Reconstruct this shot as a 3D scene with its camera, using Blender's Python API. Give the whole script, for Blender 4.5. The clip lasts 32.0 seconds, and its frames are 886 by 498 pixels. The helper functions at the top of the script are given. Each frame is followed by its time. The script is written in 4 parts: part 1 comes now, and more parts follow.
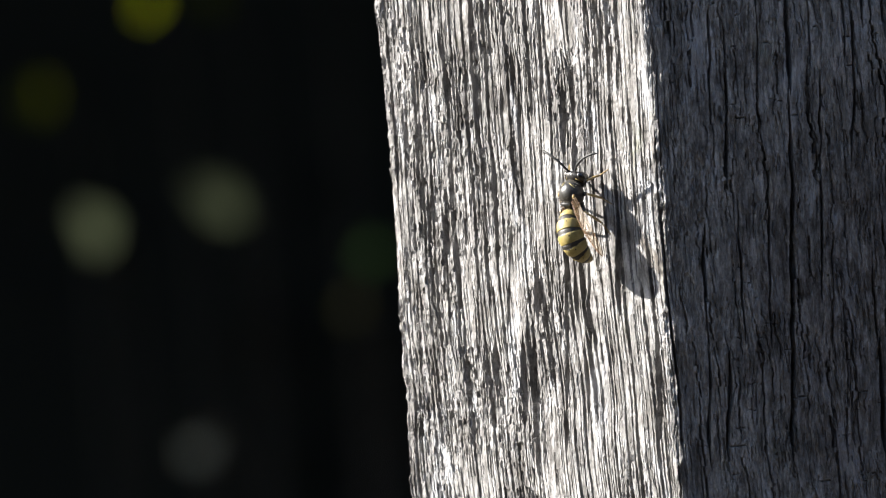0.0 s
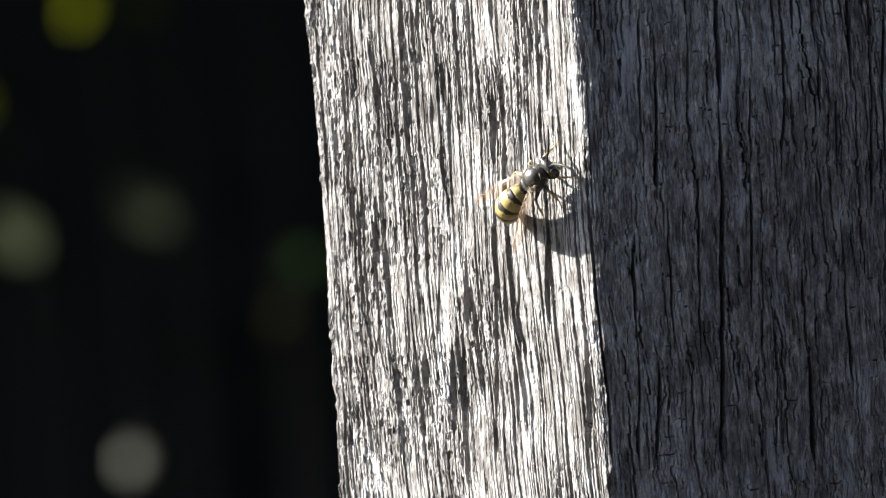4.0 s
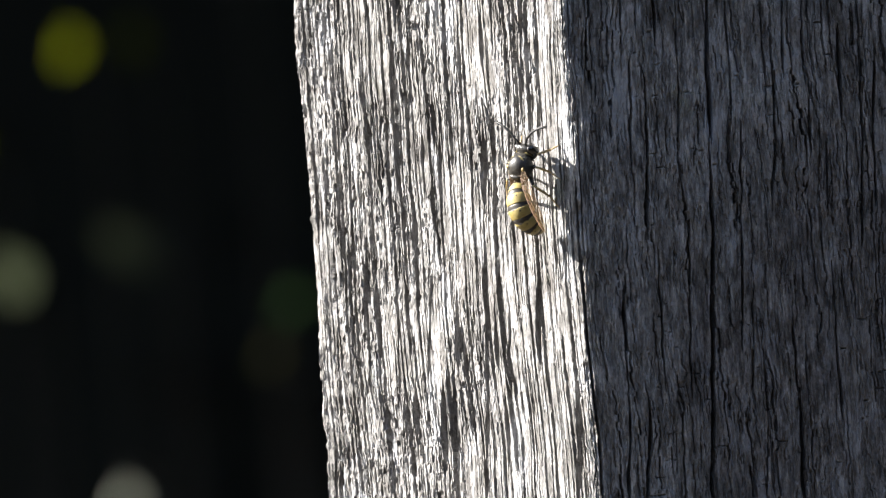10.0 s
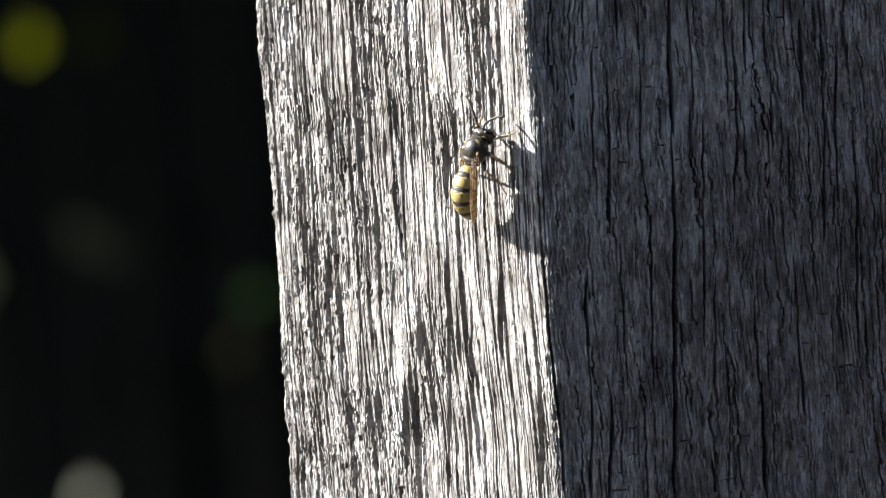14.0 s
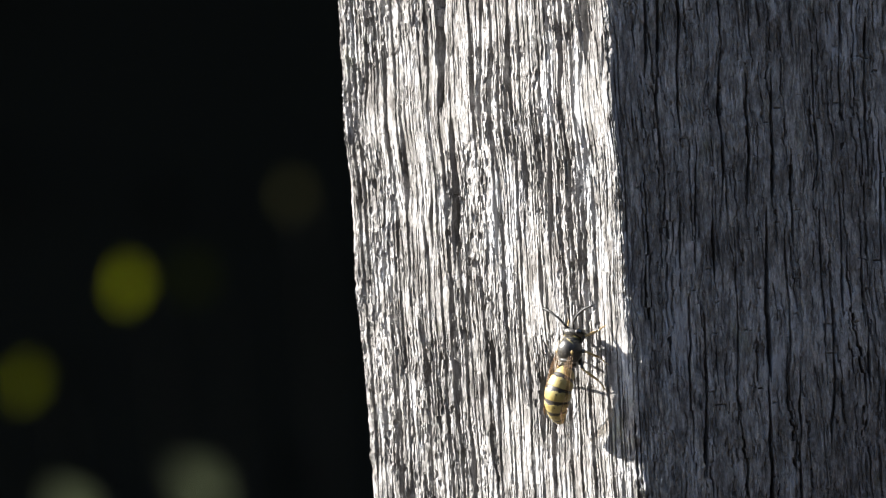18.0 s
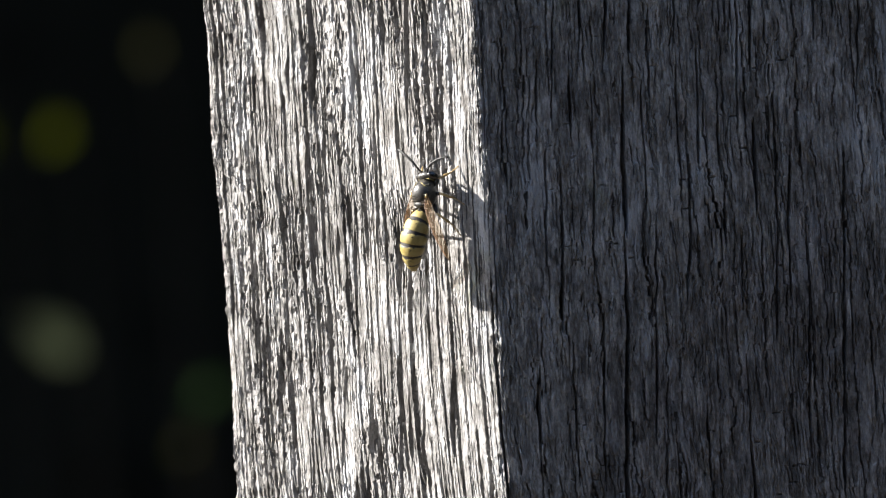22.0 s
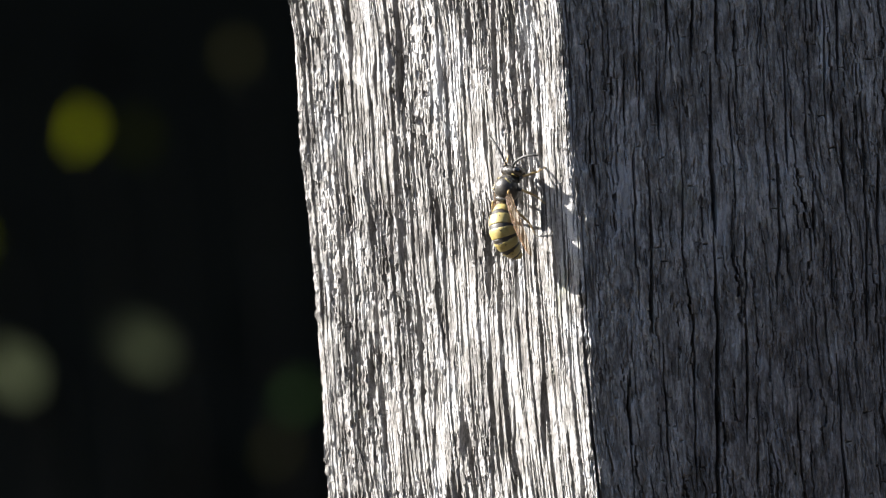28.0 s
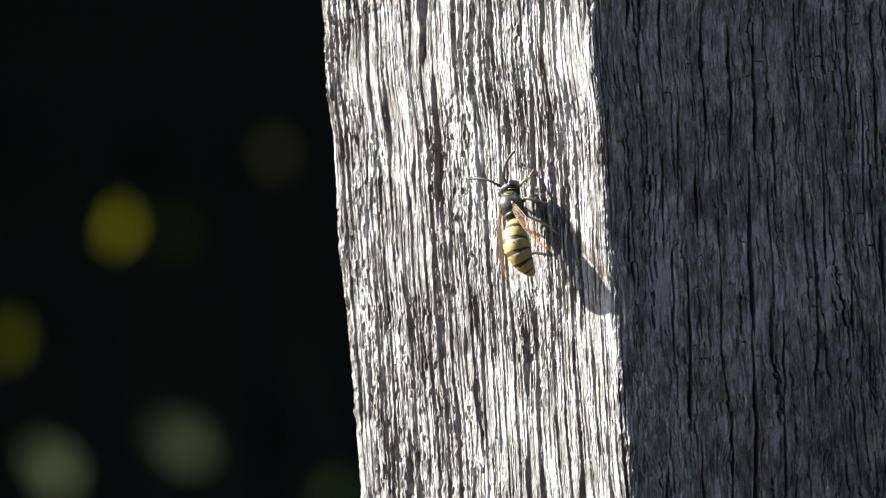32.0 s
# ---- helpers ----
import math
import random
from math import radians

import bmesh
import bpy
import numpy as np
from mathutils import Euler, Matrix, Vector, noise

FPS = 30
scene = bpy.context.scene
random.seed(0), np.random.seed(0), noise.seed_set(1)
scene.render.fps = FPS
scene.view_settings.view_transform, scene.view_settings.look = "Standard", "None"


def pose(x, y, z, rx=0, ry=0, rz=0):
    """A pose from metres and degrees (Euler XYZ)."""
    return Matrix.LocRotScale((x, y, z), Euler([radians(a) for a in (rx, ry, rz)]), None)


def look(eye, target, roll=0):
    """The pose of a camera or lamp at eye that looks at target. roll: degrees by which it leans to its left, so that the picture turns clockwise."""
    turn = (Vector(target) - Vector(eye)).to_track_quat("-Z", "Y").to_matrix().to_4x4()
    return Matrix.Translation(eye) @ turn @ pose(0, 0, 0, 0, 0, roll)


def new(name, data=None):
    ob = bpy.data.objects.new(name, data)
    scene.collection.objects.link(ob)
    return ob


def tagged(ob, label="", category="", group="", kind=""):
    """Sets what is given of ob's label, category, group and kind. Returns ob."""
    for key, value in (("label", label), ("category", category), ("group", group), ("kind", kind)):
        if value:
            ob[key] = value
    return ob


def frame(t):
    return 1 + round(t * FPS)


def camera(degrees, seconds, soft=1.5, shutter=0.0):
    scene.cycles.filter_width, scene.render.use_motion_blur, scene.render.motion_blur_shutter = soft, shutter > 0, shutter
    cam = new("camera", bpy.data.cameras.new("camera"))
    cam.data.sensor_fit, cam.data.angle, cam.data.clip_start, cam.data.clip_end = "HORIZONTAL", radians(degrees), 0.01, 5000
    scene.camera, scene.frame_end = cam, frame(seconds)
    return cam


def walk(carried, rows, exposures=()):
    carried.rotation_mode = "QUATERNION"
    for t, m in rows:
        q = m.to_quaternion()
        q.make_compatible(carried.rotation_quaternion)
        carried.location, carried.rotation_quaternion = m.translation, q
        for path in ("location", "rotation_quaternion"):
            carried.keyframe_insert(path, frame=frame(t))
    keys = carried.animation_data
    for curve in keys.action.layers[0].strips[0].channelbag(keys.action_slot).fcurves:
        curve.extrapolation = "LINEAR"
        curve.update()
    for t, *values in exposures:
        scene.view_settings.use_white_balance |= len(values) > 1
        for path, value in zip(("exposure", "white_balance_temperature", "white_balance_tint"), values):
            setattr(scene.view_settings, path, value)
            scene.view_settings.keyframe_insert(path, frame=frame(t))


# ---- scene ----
# ---- the camera: held in one place, a long lens that pans over the post ----
cam = camera(5.010, 32.0, soft=1.25)
EYE = (0.0, -1.44, 1.2)
# seconds, aim to the right and upward of the rest point in millimetres, roll in degrees
AIM = [
    (0, -12.17, -5.83, -4.4), (0.5, -9.04, -2.46, -4.61), (1, -8.71, 0.12, -4.46), (1.5, -8.45, 1.9, -5.27),
    (2, -8.51, 1.05, -4.54), (2.5, -4.7, 0.09, -4.7), (3, -2.81, -1.7, -4.58), (3.5, -2.94, -4.65, -4.2),
    (5.5, 2.46, -6.3, -4.65), (6, -1.06, -7.67, -4.31), (6.5, -0.42, -10.2, -4.58), (7, 0.43, -11.18, -4.64),
    (7.5, 1.58, -9.24, -4.66), (8, 1.1, -6.41, -4.41), (8.5, -0.28, -2.4, -4.36), (9, 0, 0, -4.4),
    (9.5, -0.68, 0.6, -4.4), (10, -0.39, 0.25, -4.26), (10.5, 0.1, -0.93, -4.3), (11, 3.83, -4.31, -4.29),
    (11.5, 5.31, -7.46, -4.2), (12, 3.42, -9.49, -4.22), (12.5, 3.99, -9.68, -4.25), (13, 3.44, -5.32, -4.14),
    (13.5, 4.92, -2.51, -4.24), (15.5, 4.8, 1.59, -4.07), (16, 4.49, 2.06, -4.11), (16.5, -3.55, 4.23, -4.19),
    (17, -7.68, 6.66, -4.07), (17.5, -10.78, 19.35, -4.11), (18, -6.39, 34.45, -4.07), (18.5, 3.94, 36.47, -3.98),
    (19, 4.86, 31.68, -3.92), (19.5, 5.38, 28.49, -4.12), (20, 5.91, 24.81, -4.03), (20.5, 9.62, 18.6, -3.93),
    (21, 12.14, 16.18, -3.97), (21.5, 12.76, 14.31, -3.97), (22, 12.58, 12.42, -3.96), (22.5, 11.7, 10.5, -3.99),
    (23, 9.31, 9.39, -4.06), (23.5, 9.84, 9.29, -4.27), (24, 10.16, 9.92, -4.3), (24.5, 10.43, 12.08, -4.47),
    (25, 7.8, 14.48, -4.34), (25.5, 6.36, 16.18, -4.41), (27.5, -0.37, 12.83, -4.37), (28, -0.02, 13.71, -4.43),
    (28.5, -3.12, 17.57, -4.51), (29, -7.07, 19.23, -4.59), (29.5, -5.43, 18.2, -4.62), (30, -5.26, 16.38, -4.46),
    (30.5, -8.29, 16.51, -4.23), (31, -5.97, 17.3, -4.53), (31.5, -4.94, 21.75, -4.46), (32, -4.44, 27.95, -4.38),
]
# seconds, stops: the camera meters a little brighter and darker as it pans
EXPOSURES = [(0, 2.93), (2, 2.91), (3, 3.03), (6, 3.20), (8, 3.22), (11, 3.16), (13, 3.13), (17, 3.17), (19, 3.15), (21, 3.01), (24, 3.01), (25, 3.11), (28, 3.19), (31, 3.09), (32, 3.19)]
walk(cam, [(t, look(EYE, (x * 0.001, 0.0, EYE[2] + z * 0.001), r)) for t, x, z, r in AIM], EXPOSURES)
cam.data.dof.use_dof = True
cam.data.dof.focus_distance = 1.452
cam.data.dof.aperture_fstop = 36.5

# ---- light: a low sun from the side, sky narrowed by added hedges ----
SUN_HEIGHT, SUN_SIDE = 33.5, 97.0
ce = math.cos(radians(SUN_HEIGHT))
TO_SUN = Vector((-ce * math.sin(radians(SUN_SIDE)), -ce * math.cos(radians(SUN_SIDE)), math.sin(radians(SUN_HEIGHT))))
world = bpy.data.worlds.new("world")
scene.world = world
world.use_nodes = True
wn = world.node_tree.nodes
sky = wn.new("ShaderNodeTexSky")
sky.sky_type = 'NISHITA'
sky.sun_disc = False
sky.sun_elevation = radians(SUN_HEIGHT)
sky.sun_rotation = math.atan2(TO_SUN.x, TO_SUN.y)
wn["Background"].inputs["Strength"].default_value = 0.056
world.node_tree.links.new(sky.outputs[0], wn["Background"].inputs["Color"])
sun = new("sun", bpy.data.lights.new("sun", 'SUN'))
sun.data.energy = 5.0
sun.data.angle = radians(0.53)
sun.data.color = (1.0, 0.962, 0.895)
sun.matrix_world = look(TO_SUN * 20, (0, 0, 0))


# ---- materials ----
def material(name, rough=0.6, metal=0.0, spec=0.5):
    m = bpy.data.materials.new(name)
    m.use_nodes = True
    b = m.node_tree.nodes["Principled BSDF"]
    b.inputs["Roughness"].default_value = rough
    b.inputs["Metallic"].default_value = metal
    b.inputs["Specular IOR Level"].default_value = spec
    return m, m.node_tree.nodes, m.node_tree.links, b


def node(ns, kind, **values):
    n = ns.new(kind)
    for k, v in values.items():
        n.inputs[k.replace("_", " ")].default_value = v
    return n


def ramp(ns, ls, source, stops):
    r = ns.new("ShaderNodeValToRGB")
    e = r.color_ramp.elements
    while len(e) < len(stops):
        e.new(0.5)
    for el, (p, c) in zip(e, stops):
        el.position, el.color = p, (*c, 1)
    ls.new(source, r.inputs[0])
    return r


def stretched(ns, ls, scale):
    co = ns.new("ShaderNodeTexCoord")
    mp = ns.new("ShaderNodeMapping")
    mp.inputs["Scale"].default_value = scale
    ls.new(co.outputs["Object"], mp.inputs[0])
    return mp.outputs[0]


def mixed(ns, ls, a, b, fac, mode='MIX'):
    m = ns.new("ShaderNodeMix")
    m.data_type, m.blend_type = 'RGBA', mode
    if isinstance(fac, float):
        m.inputs[0].default_value = fac
    else:
        ls.new(fac, m.inputs[0])
    for slot, v in ((6, a), (7, b)):
        if isinstance(v, tuple):
            m.inputs[slot].default_value = (*v, 1)
        else:
            ls.new(v, m.inputs[slot])
    return m.outputs[2]


# crusts of lichen and bleached spots: place, reach, colour
PATCHES = [
    ((0.0525, 0.0090, 1.2500), (0.0062, 0.02, 0.0105), (0.143, 0.156, 0.0918)),
    ((0.0740, 0.0146, 1.2180), (0.0070, 0.02, 0.0200), (0.313, 0.32, 0.354)),
    ((0.0402, 0.0057, 1.2475), (0.0036, 0.02, 0.0120), (0.272, 0.286, 0.354)),
    ((0.0458, 0.0071, 1.2450), (0.0022, 0.02, 0.0075), (0.306, 0.313, 0.347)),
    ((0.0508, 0.0085, 1.2215), (0.0030, 0.02, 0.0100), (0.292, 0.299, 0.34)),
    ((0.0700, 0.0135, 1.2120), (0.0035, 0.02, 0.0120), (0.286, 0.292, 0.34)),
]


def weathered_wood():
    """Grey, bleached softwood: fibres, a ragged dark film of algae, bare pale flakes, a little lichen."""
    m, ns, ls, b = material("weathered_wood", 0.95, spec=0.08)

    def cloud(scale, detail, rough):
        n = node(ns, "ShaderNodeTexNoise", Scale=1.0, Detail=detail, Roughness=rough)
        ls.new(stretched(ns, ls, scale), n.inputs["Vector"])
        return n.outputs[0]

    def ball(place, size, raggedness, source):
        """1 in the middle of a stain, falling off to its ragged rim."""
        co, mp, g = ns.new("ShaderNodeTexCoord"), ns.new("ShaderNodeMapping"), ns.new("ShaderNodeTexGradient")
        mp.vector_type, g.gradient_type = 'TEXTURE', 'SPHERICAL'
        mp.inputs["Location"].default_value, mp.inputs["Scale"].default_value = place, size
        ls.new(co.outputs["Object"], mp.inputs[0])
        ls.new(mp.outputs[0], g.inputs[0])
        add = ns.new("ShaderNodeMath")
        add.operation = 'MULTIPLY_ADD'
        ls.new(source, add.inputs[0])
        add.inputs[1].default_value = raggedness
        ls.new(g.outputs["Fac"], add.inputs[2])
        return add.outputs[0]

    def grey(v):
        return (v, v, v)

    fibre, grain = cloud((3600, 3600, 330), 6.0, 0.7), cloud((4200, 4200, 2200), 4.0, 0.7)
    streak, stain = cloud((330, 330, 55), 4.0, 0.55), cloud((60, 60, 22), 5.0, 0.65)
    flake, film, speck = cloud((950, 950, 270), 7.0, 0.7), cloud((210, 210, 110), 8.0, 0.75), cloud((1500, 1500, 700), 5.0, 0.7)
    c = ramp(ns, ls, fibre, [(0.33, (0.172, 0.166, 0.161)), (0.5, (0.24, 0.233, 0.227)), (0.66, (0.281, 0.274, 0.267))]).outputs[0]
    c = mixed(ns, ls, c, ramp(ns, ls, streak, [(0.36, grey(0.62)), (0.52, grey(0.9)), (0.68, grey(1.0))]).outputs[0], 0.7, 'MULTIPLY')
    c = mixed(ns, ls, c, ramp(ns, ls, stain, [(0.36, grey(0.65)), (0.58, grey(1.0))]).outputs[0], 0.6, 'MULTIPLY')
    c = mixed(ns, ls, c, ramp(ns, ls, grain, [(0.36, grey(0.5)), (0.5, grey(0.95)), (0.64, grey(1.0))]).outputs[0], 0.6, 'MULTIPLY')
    # the dark film with its ragged edges, and the flakes that have come off it
    c = mixed(ns, ls, c, ramp(ns, ls, film, [(0.42, (0.56, 0.545, 0.535)), (0.52, grey(1.0))]).outputs[0], 0.9, 'MULTIPLY')
    c = mixed(ns, ls, c, ramp(ns, ls, flake, [(0.41, (0.58, 0.565, 0.555)), (0.50, grey(0.95)), (0.59, (1.30, 1.30, 1.33))]).outputs[0], 0.9, 'MULTIPLY')
    c = mixed(ns, ls, c, ramp(ns, ls, speck, [(0.36, grey(0.55)), (0.46, grey(1.0)), (0.56, grey(1.0)), (0.63, grey(1.38))]).outputs[0], 0.6, 'MULTIPLY')
    bleach = ramp(ns, ls, cloud((190, 190, 48), 8.0, 0.68), [(0.57, grey(0.0)), (0.615, grey(0.6))]).outputs[0]
    c = mixed(ns, ls, c, (0.285, 0.287, 0.298), bleach)
    lichen = ramp(ns, ls, cloud((140, 140, 70), 6.0, 0.7), [(0.62, grey(0.0)), (0.74, grey(0.4))]).outputs[0]
    c = mixed(ns, ls, c, (0.17, 0.177, 0.119), lichen)
    # a damp, dark stain low on the broad face, a green crust higher up, pale crusts beside it
    damp = ball((0.068, 0.012, 1.172), (0.048, 0.2, 0.06), 1.2, stain)
    c = mixed(ns, ls, c, ramp(ns, ls, damp, [(0.62, grey(1.0)), (0.95, (0.76, 0.745, 0.74)), (1.0, (0.72, 0.70, 0.70))]).outputs[0], 1.0, 'MULTIPLY')
    for place, size, colour in PATCHES:
        fac = ramp(ns, ls, ball(place, size, 2.4, film), [(1.28, grey(0.0)), (1.46, grey(0.5))]).outputs[0]
        c = mixed(ns, ls, c, colour, fac)
    ls.new(c, b.inputs["Base Color"])
    bump = node(ns, "ShaderNodeBump", Strength=0.7, Distance=0.0002)
    ls.new(fibre, bump.inputs["Height"])
    crumb = node(ns, "ShaderNodeBump", Strength=0.45, Distance=0.00026)
    ls.new(grain, crumb.inputs["Height"])
    ls.new(bump.outputs[0], crumb.inputs["Normal"])
    ls.new(crumb.outputs[0], b.inputs["Normal"])
    return m


def speckled(name, a, b_, scale, rough=0.5, spec=0.5, bump=0.0, coat=0.0):
    m, ns, ls, b = material(name, rough, spec=spec)
    n = node(ns, "ShaderNodeTexNoise", Scale=1.0, Detail=5.0, Roughness=0.65)
    ls.new(stretched(ns, ls, (scale, scale, scale)), n.inputs["Vector"])
    r = ramp(ns, ls, n.outputs[0], [(0.35, a), (0.65, b_)])
    ls.new(r.outputs[0], b.inputs["Base Color"])
    b.inputs["Coat Weight"].default_value = coat
    if bump:
        bp = node(ns, "ShaderNodeBump", Strength=0.5, Distance=bump)
        ls.new(n.outputs[0], bp.inputs["Height"])
        ls.new(bp.outputs[0], b.inputs["Normal"])
    return m


def membrane(name, colour, clear):
    m, ns, ls, b = material(name, 0.25)
    n = node(ns, "ShaderNodeTexNoise", Scale=1.0, Detail=3.0)
    ls.new(stretched(ns, ls, (900, 900, 900)), n.inputs["Vector"])
    r = ramp(ns, ls, n.outputs[0], [(0.3, tuple(c * 0.75 for c in colour)), (0.7, colour)])
    ls.new(r.outputs[0], b.inputs["Base Color"])
    tl, tp = ns.new("ShaderNodeBsdfTranslucent"), ns.new("ShaderNodeBsdfTransparent")
    ls.new(r.outputs[0], tl.inputs[0])
    tp.inputs[0].default_value = (1.0, 0.965, 0.91, 1)
    m1, m2 = node(ns, "ShaderNodeMixShader", Fac=0.35), node(ns, "ShaderNodeMixShader", Fac=clear)
    ls.new(b.outputs[0], m1.inputs[1])
    ls.new(tl.outputs[0], m1.inputs[2])
    ls.new(m1.outputs[0], m2.inputs[1])
    ls.new(tp.outputs[0], m2.inputs[2])
    ls.new(m2.outputs[0], ns["Material Output"].inputs[0])
    return m


def leafy(name, dark, light, sheer=0.3):
    m, ns, ls, b = material(name, 0.75, spec=0.0)
    g = ns.new("ShaderNodeNewGeometry")
    r = ramp(ns, ls, g.outputs["Random Per Island"], [(0.0, dark), (1.0, light)])
    ls.new(r.outputs[0], b.inputs["Base Color"])
    tl, mx = ns.new("ShaderNodeBsdfTranslucent"), node(ns, "ShaderNodeMixShader", Fac=sheer)
    ls.new(r.outputs[0], tl.inputs[0])
    ls.new(b.outputs[0], mx.inputs[1])
    ls.new(tl.outputs[0], mx.inputs[2])
    ls.new(mx.outputs[0], ns["Material Output"].inputs[0])
    return m


WOOD = weathered_wood()
BLACK = speckled("black_chitin", (0.00648, 0.0059, 0.0054), (0.0216, 0.0191, 0.0166), 2600, 0.42, 0.35, 0.00002)
YELLOW = speckled("yellow_chitin", (0.13, 0.0972, 0.0259), (0.194, 0.157, 0.0612), 900, 0.5, 0.25)
ORANGE = speckled("amber_chitin", (0.187, 0.119, 0.036), (0.259, 0.18, 0.072), 1200, 0.4, 0.5)
EYE_DARK = speckled("eye_facets", (0.0042, 0.00315, 0.00262), (0.0105, 0.00734, 0.00526), 9000, 0.22, 0.6)
HAIR = speckled("pale_hair", (0.042, 0.0341, 0.021), (0.0893, 0.0727, 0.0473), 900, 0.6, 0.3)
WING = membrane("amber_wing", (0.158, 0.0972, 0.0446), 0.91)
VEIN = speckled("wing_vein", (0.0612, 0.0274, 0.0108), (0.137, 0.0684, 0.0259), 1500, 0.4, 0.5)
BROWN_WING = membrane("brown_wing", (0.0245, 0.00756, 0.00324), 0.12)
JET = speckled("jet_chitin", (0.0021, 0.0021, 0.00232), (0.00631, 0.00631, 0.00631), 2600, 0.5, 0.2, 0.00004)
BAND = speckled("dark_band", (0.0055, 0.0042, 0.003), (0.015, 0.0115, 0.008), 2200, 0.5, 0.25)
SOIL = speckled("soil", (0.0258, 0.0205, 0.0147), (0.0558, 0.0463, 0.0343), 6, 0.95, 0.2, 0.01)
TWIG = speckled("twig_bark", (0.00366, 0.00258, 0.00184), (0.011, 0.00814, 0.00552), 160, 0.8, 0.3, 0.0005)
# far darker than foliage: the hedge's deep shade is put into this colour
LEAF_DARK = leafy("shade_coloured_leaves", (0.00446, 0.0049, 0.00418), (0.009, 0.00936, 0.00763))
# a green leaf whose part shade is put into its dark colour
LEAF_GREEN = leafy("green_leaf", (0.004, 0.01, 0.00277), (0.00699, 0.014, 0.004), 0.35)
LEAF_PALE = leafy("pale_leaf", (0.0155, 0.0187, 0.0101), (0.0194, 0.0227, 0.013), 0.3)
# small whitish leaf: a glint of sun is put into its pale colour
LEAF_GLINT = leafy("glint_leaf", (0.072, 0.0756, 0.0619), (0.0792, 0.0835, 0.0691), 0.2)
LEAF_OLIVE = leafy("olive_leaf", (0.0228, 0.0274, 0.000432), (0.0279, 0.0324, 0.00072), 0.5)
# darkened copies of the olive and yellow leaf: their shade is in the colour
LEAF_SHADED = leafy("shaded_leaf", (0.0067, 0.00691, 0.00223), (0.009, 0.00871, 0.00338), 0.4)
LEAF_DIMMED = leafy("dimmed_leaf", (0.0095, 0.0115, 0.000288), (0.0114, 0.0137, 0.00036), 0.12)
LEAF_YELLOW = leafy("yellow_leaf", (0.0253, 0.0295, 0.000288), (0.0297, 0.0346, 0.000432), 0.12)


# ---- mesh helpers (sizes in millimetres for the insects) ----
def mesh_of(name, verts, faces, mats, index=None, smooth=True, unit=1.0):
    me = bpy.data.meshes.new(name)
    me.from_pydata([tuple(c * unit for c in v) for v in verts], [], faces)
    for m in mats:
        me.materials.append(m)
    if index is not None:
        me.polygons.foreach_set("material_index", index)
    me.polygons.foreach_set("use_smooth", [smooth] * len(me.polygons))
    me.update()
    return me


class Build:
    """Collects rings and patches into one mesh."""

    def __init__(self):
        self.v, self.f, self.i = [], [], []

    def loft(self, rings, mat=0, cap=True, pick=None):
        base, n = len(self.v), len(rings[0])
        for r in rings:
            self.v += [tuple(p) for p in r]
        for a in range(len(rings) - 1):
            for b in range(n):
                q = (base + a * n + b, base + a * n + (b + 1) % n, base + (a + 1) * n + (b + 1) % n, base + (a + 1) * n + b)
                self.f.append(q)
                self.i.append(pick(a, b) if pick else mat)
        if cap:
            self.f += [tuple(base + b for b in reversed(range(n))), tuple(base + (len(rings) - 1) * n + b for b in range(n))]
            self.i += [pick(0, 0) if pick else mat, pick(len(rings) - 2, 0) if pick else mat]
        return self

    def tube(self, path, radii, sides=8, mat=0):
        rings = []
        for k, p in enumerate(path):
            p = Vector(p)
            d = (Vector(path[min(k + 1, len(path) - 1)]) - Vector(path[max(k - 1, 0)])).normalized()
            side = d.cross(Vector((0.13, 0.27, 0.95))).normalized()
            up = side.cross(d)
            r = radii[k] if isinstance(radii, (list, tuple)) else radii
            rings.append([p + (side * math.cos(a) + up * math.sin(a)) * r for a in (2 * math.pi * j / sides for j in range(sides))])
        return self.loft(rings, mat)

    def blob(self, centre, size, turn=None, mat=0, n=20, m=12, shape=None, pick=None):
        c, rings = Vector(centre), []
        for a in range(m + 1):
            th = math.pi * (a + 0.02) / (m + 0.04)
            ring = []
            for b in range(n):
                ph = 2 * math.pi * b / n
                p = Vector((math.sin(th) * math.cos(ph), -math.cos(th), math.sin(th) * math.sin(ph)))
                if shape:
                    p = shape(p)
                p = Vector((p.x * size[0], p.y * size[1], p.z * size[2]))
                ring.append(c + (turn @ p if turn else p))
            rings.append(ring)
        return self.loft(rings, mat, True, pick)

    def done(self, name, mats, parent=None, at=(0, 0, 0), label="", smooth=True):
        ob = new(name, mesh_of(name, self.v, self.f, mats, self.i, smooth, 0.001))
        ob.parent = parent
        ob.location = [c * 0.001 for c in at]
        if label:
            tagged(ob, label)
        return ob


# ---- numeric noise for the wood's relief ----
TABLES = [np.random.RandomState(100 + k).uniform(-1, 1, (256, 256)) for k in range(16)]


def field(x, y, k):
    t = TABLES[k]
    xi, yi = np.floor(x).astype(int), np.floor(y).astype(int)
    fx, fy = x - xi, y - yi
    fx, fy = fx * fx * fx * (fx * (fx * 6 - 15) + 10), fy * fy * fy * (fy * (fy * 6 - 15) + 10)
    a, b = t[xi & 255, yi & 255], t[(xi + 1) & 255, yi & 255]
    c, d = t[xi & 255, (yi + 1) & 255], t[(xi + 1) & 255, (yi + 1) & 255]
    return (a * (1 - fx) + b * fx) * (1 - fy) + (c * (1 - fx) + d * fx) * fy


def step(a, b, x):
    t = np.clip((x - a) / (b - a), 0, 1)
    return t * t * (3 - 2 * t)


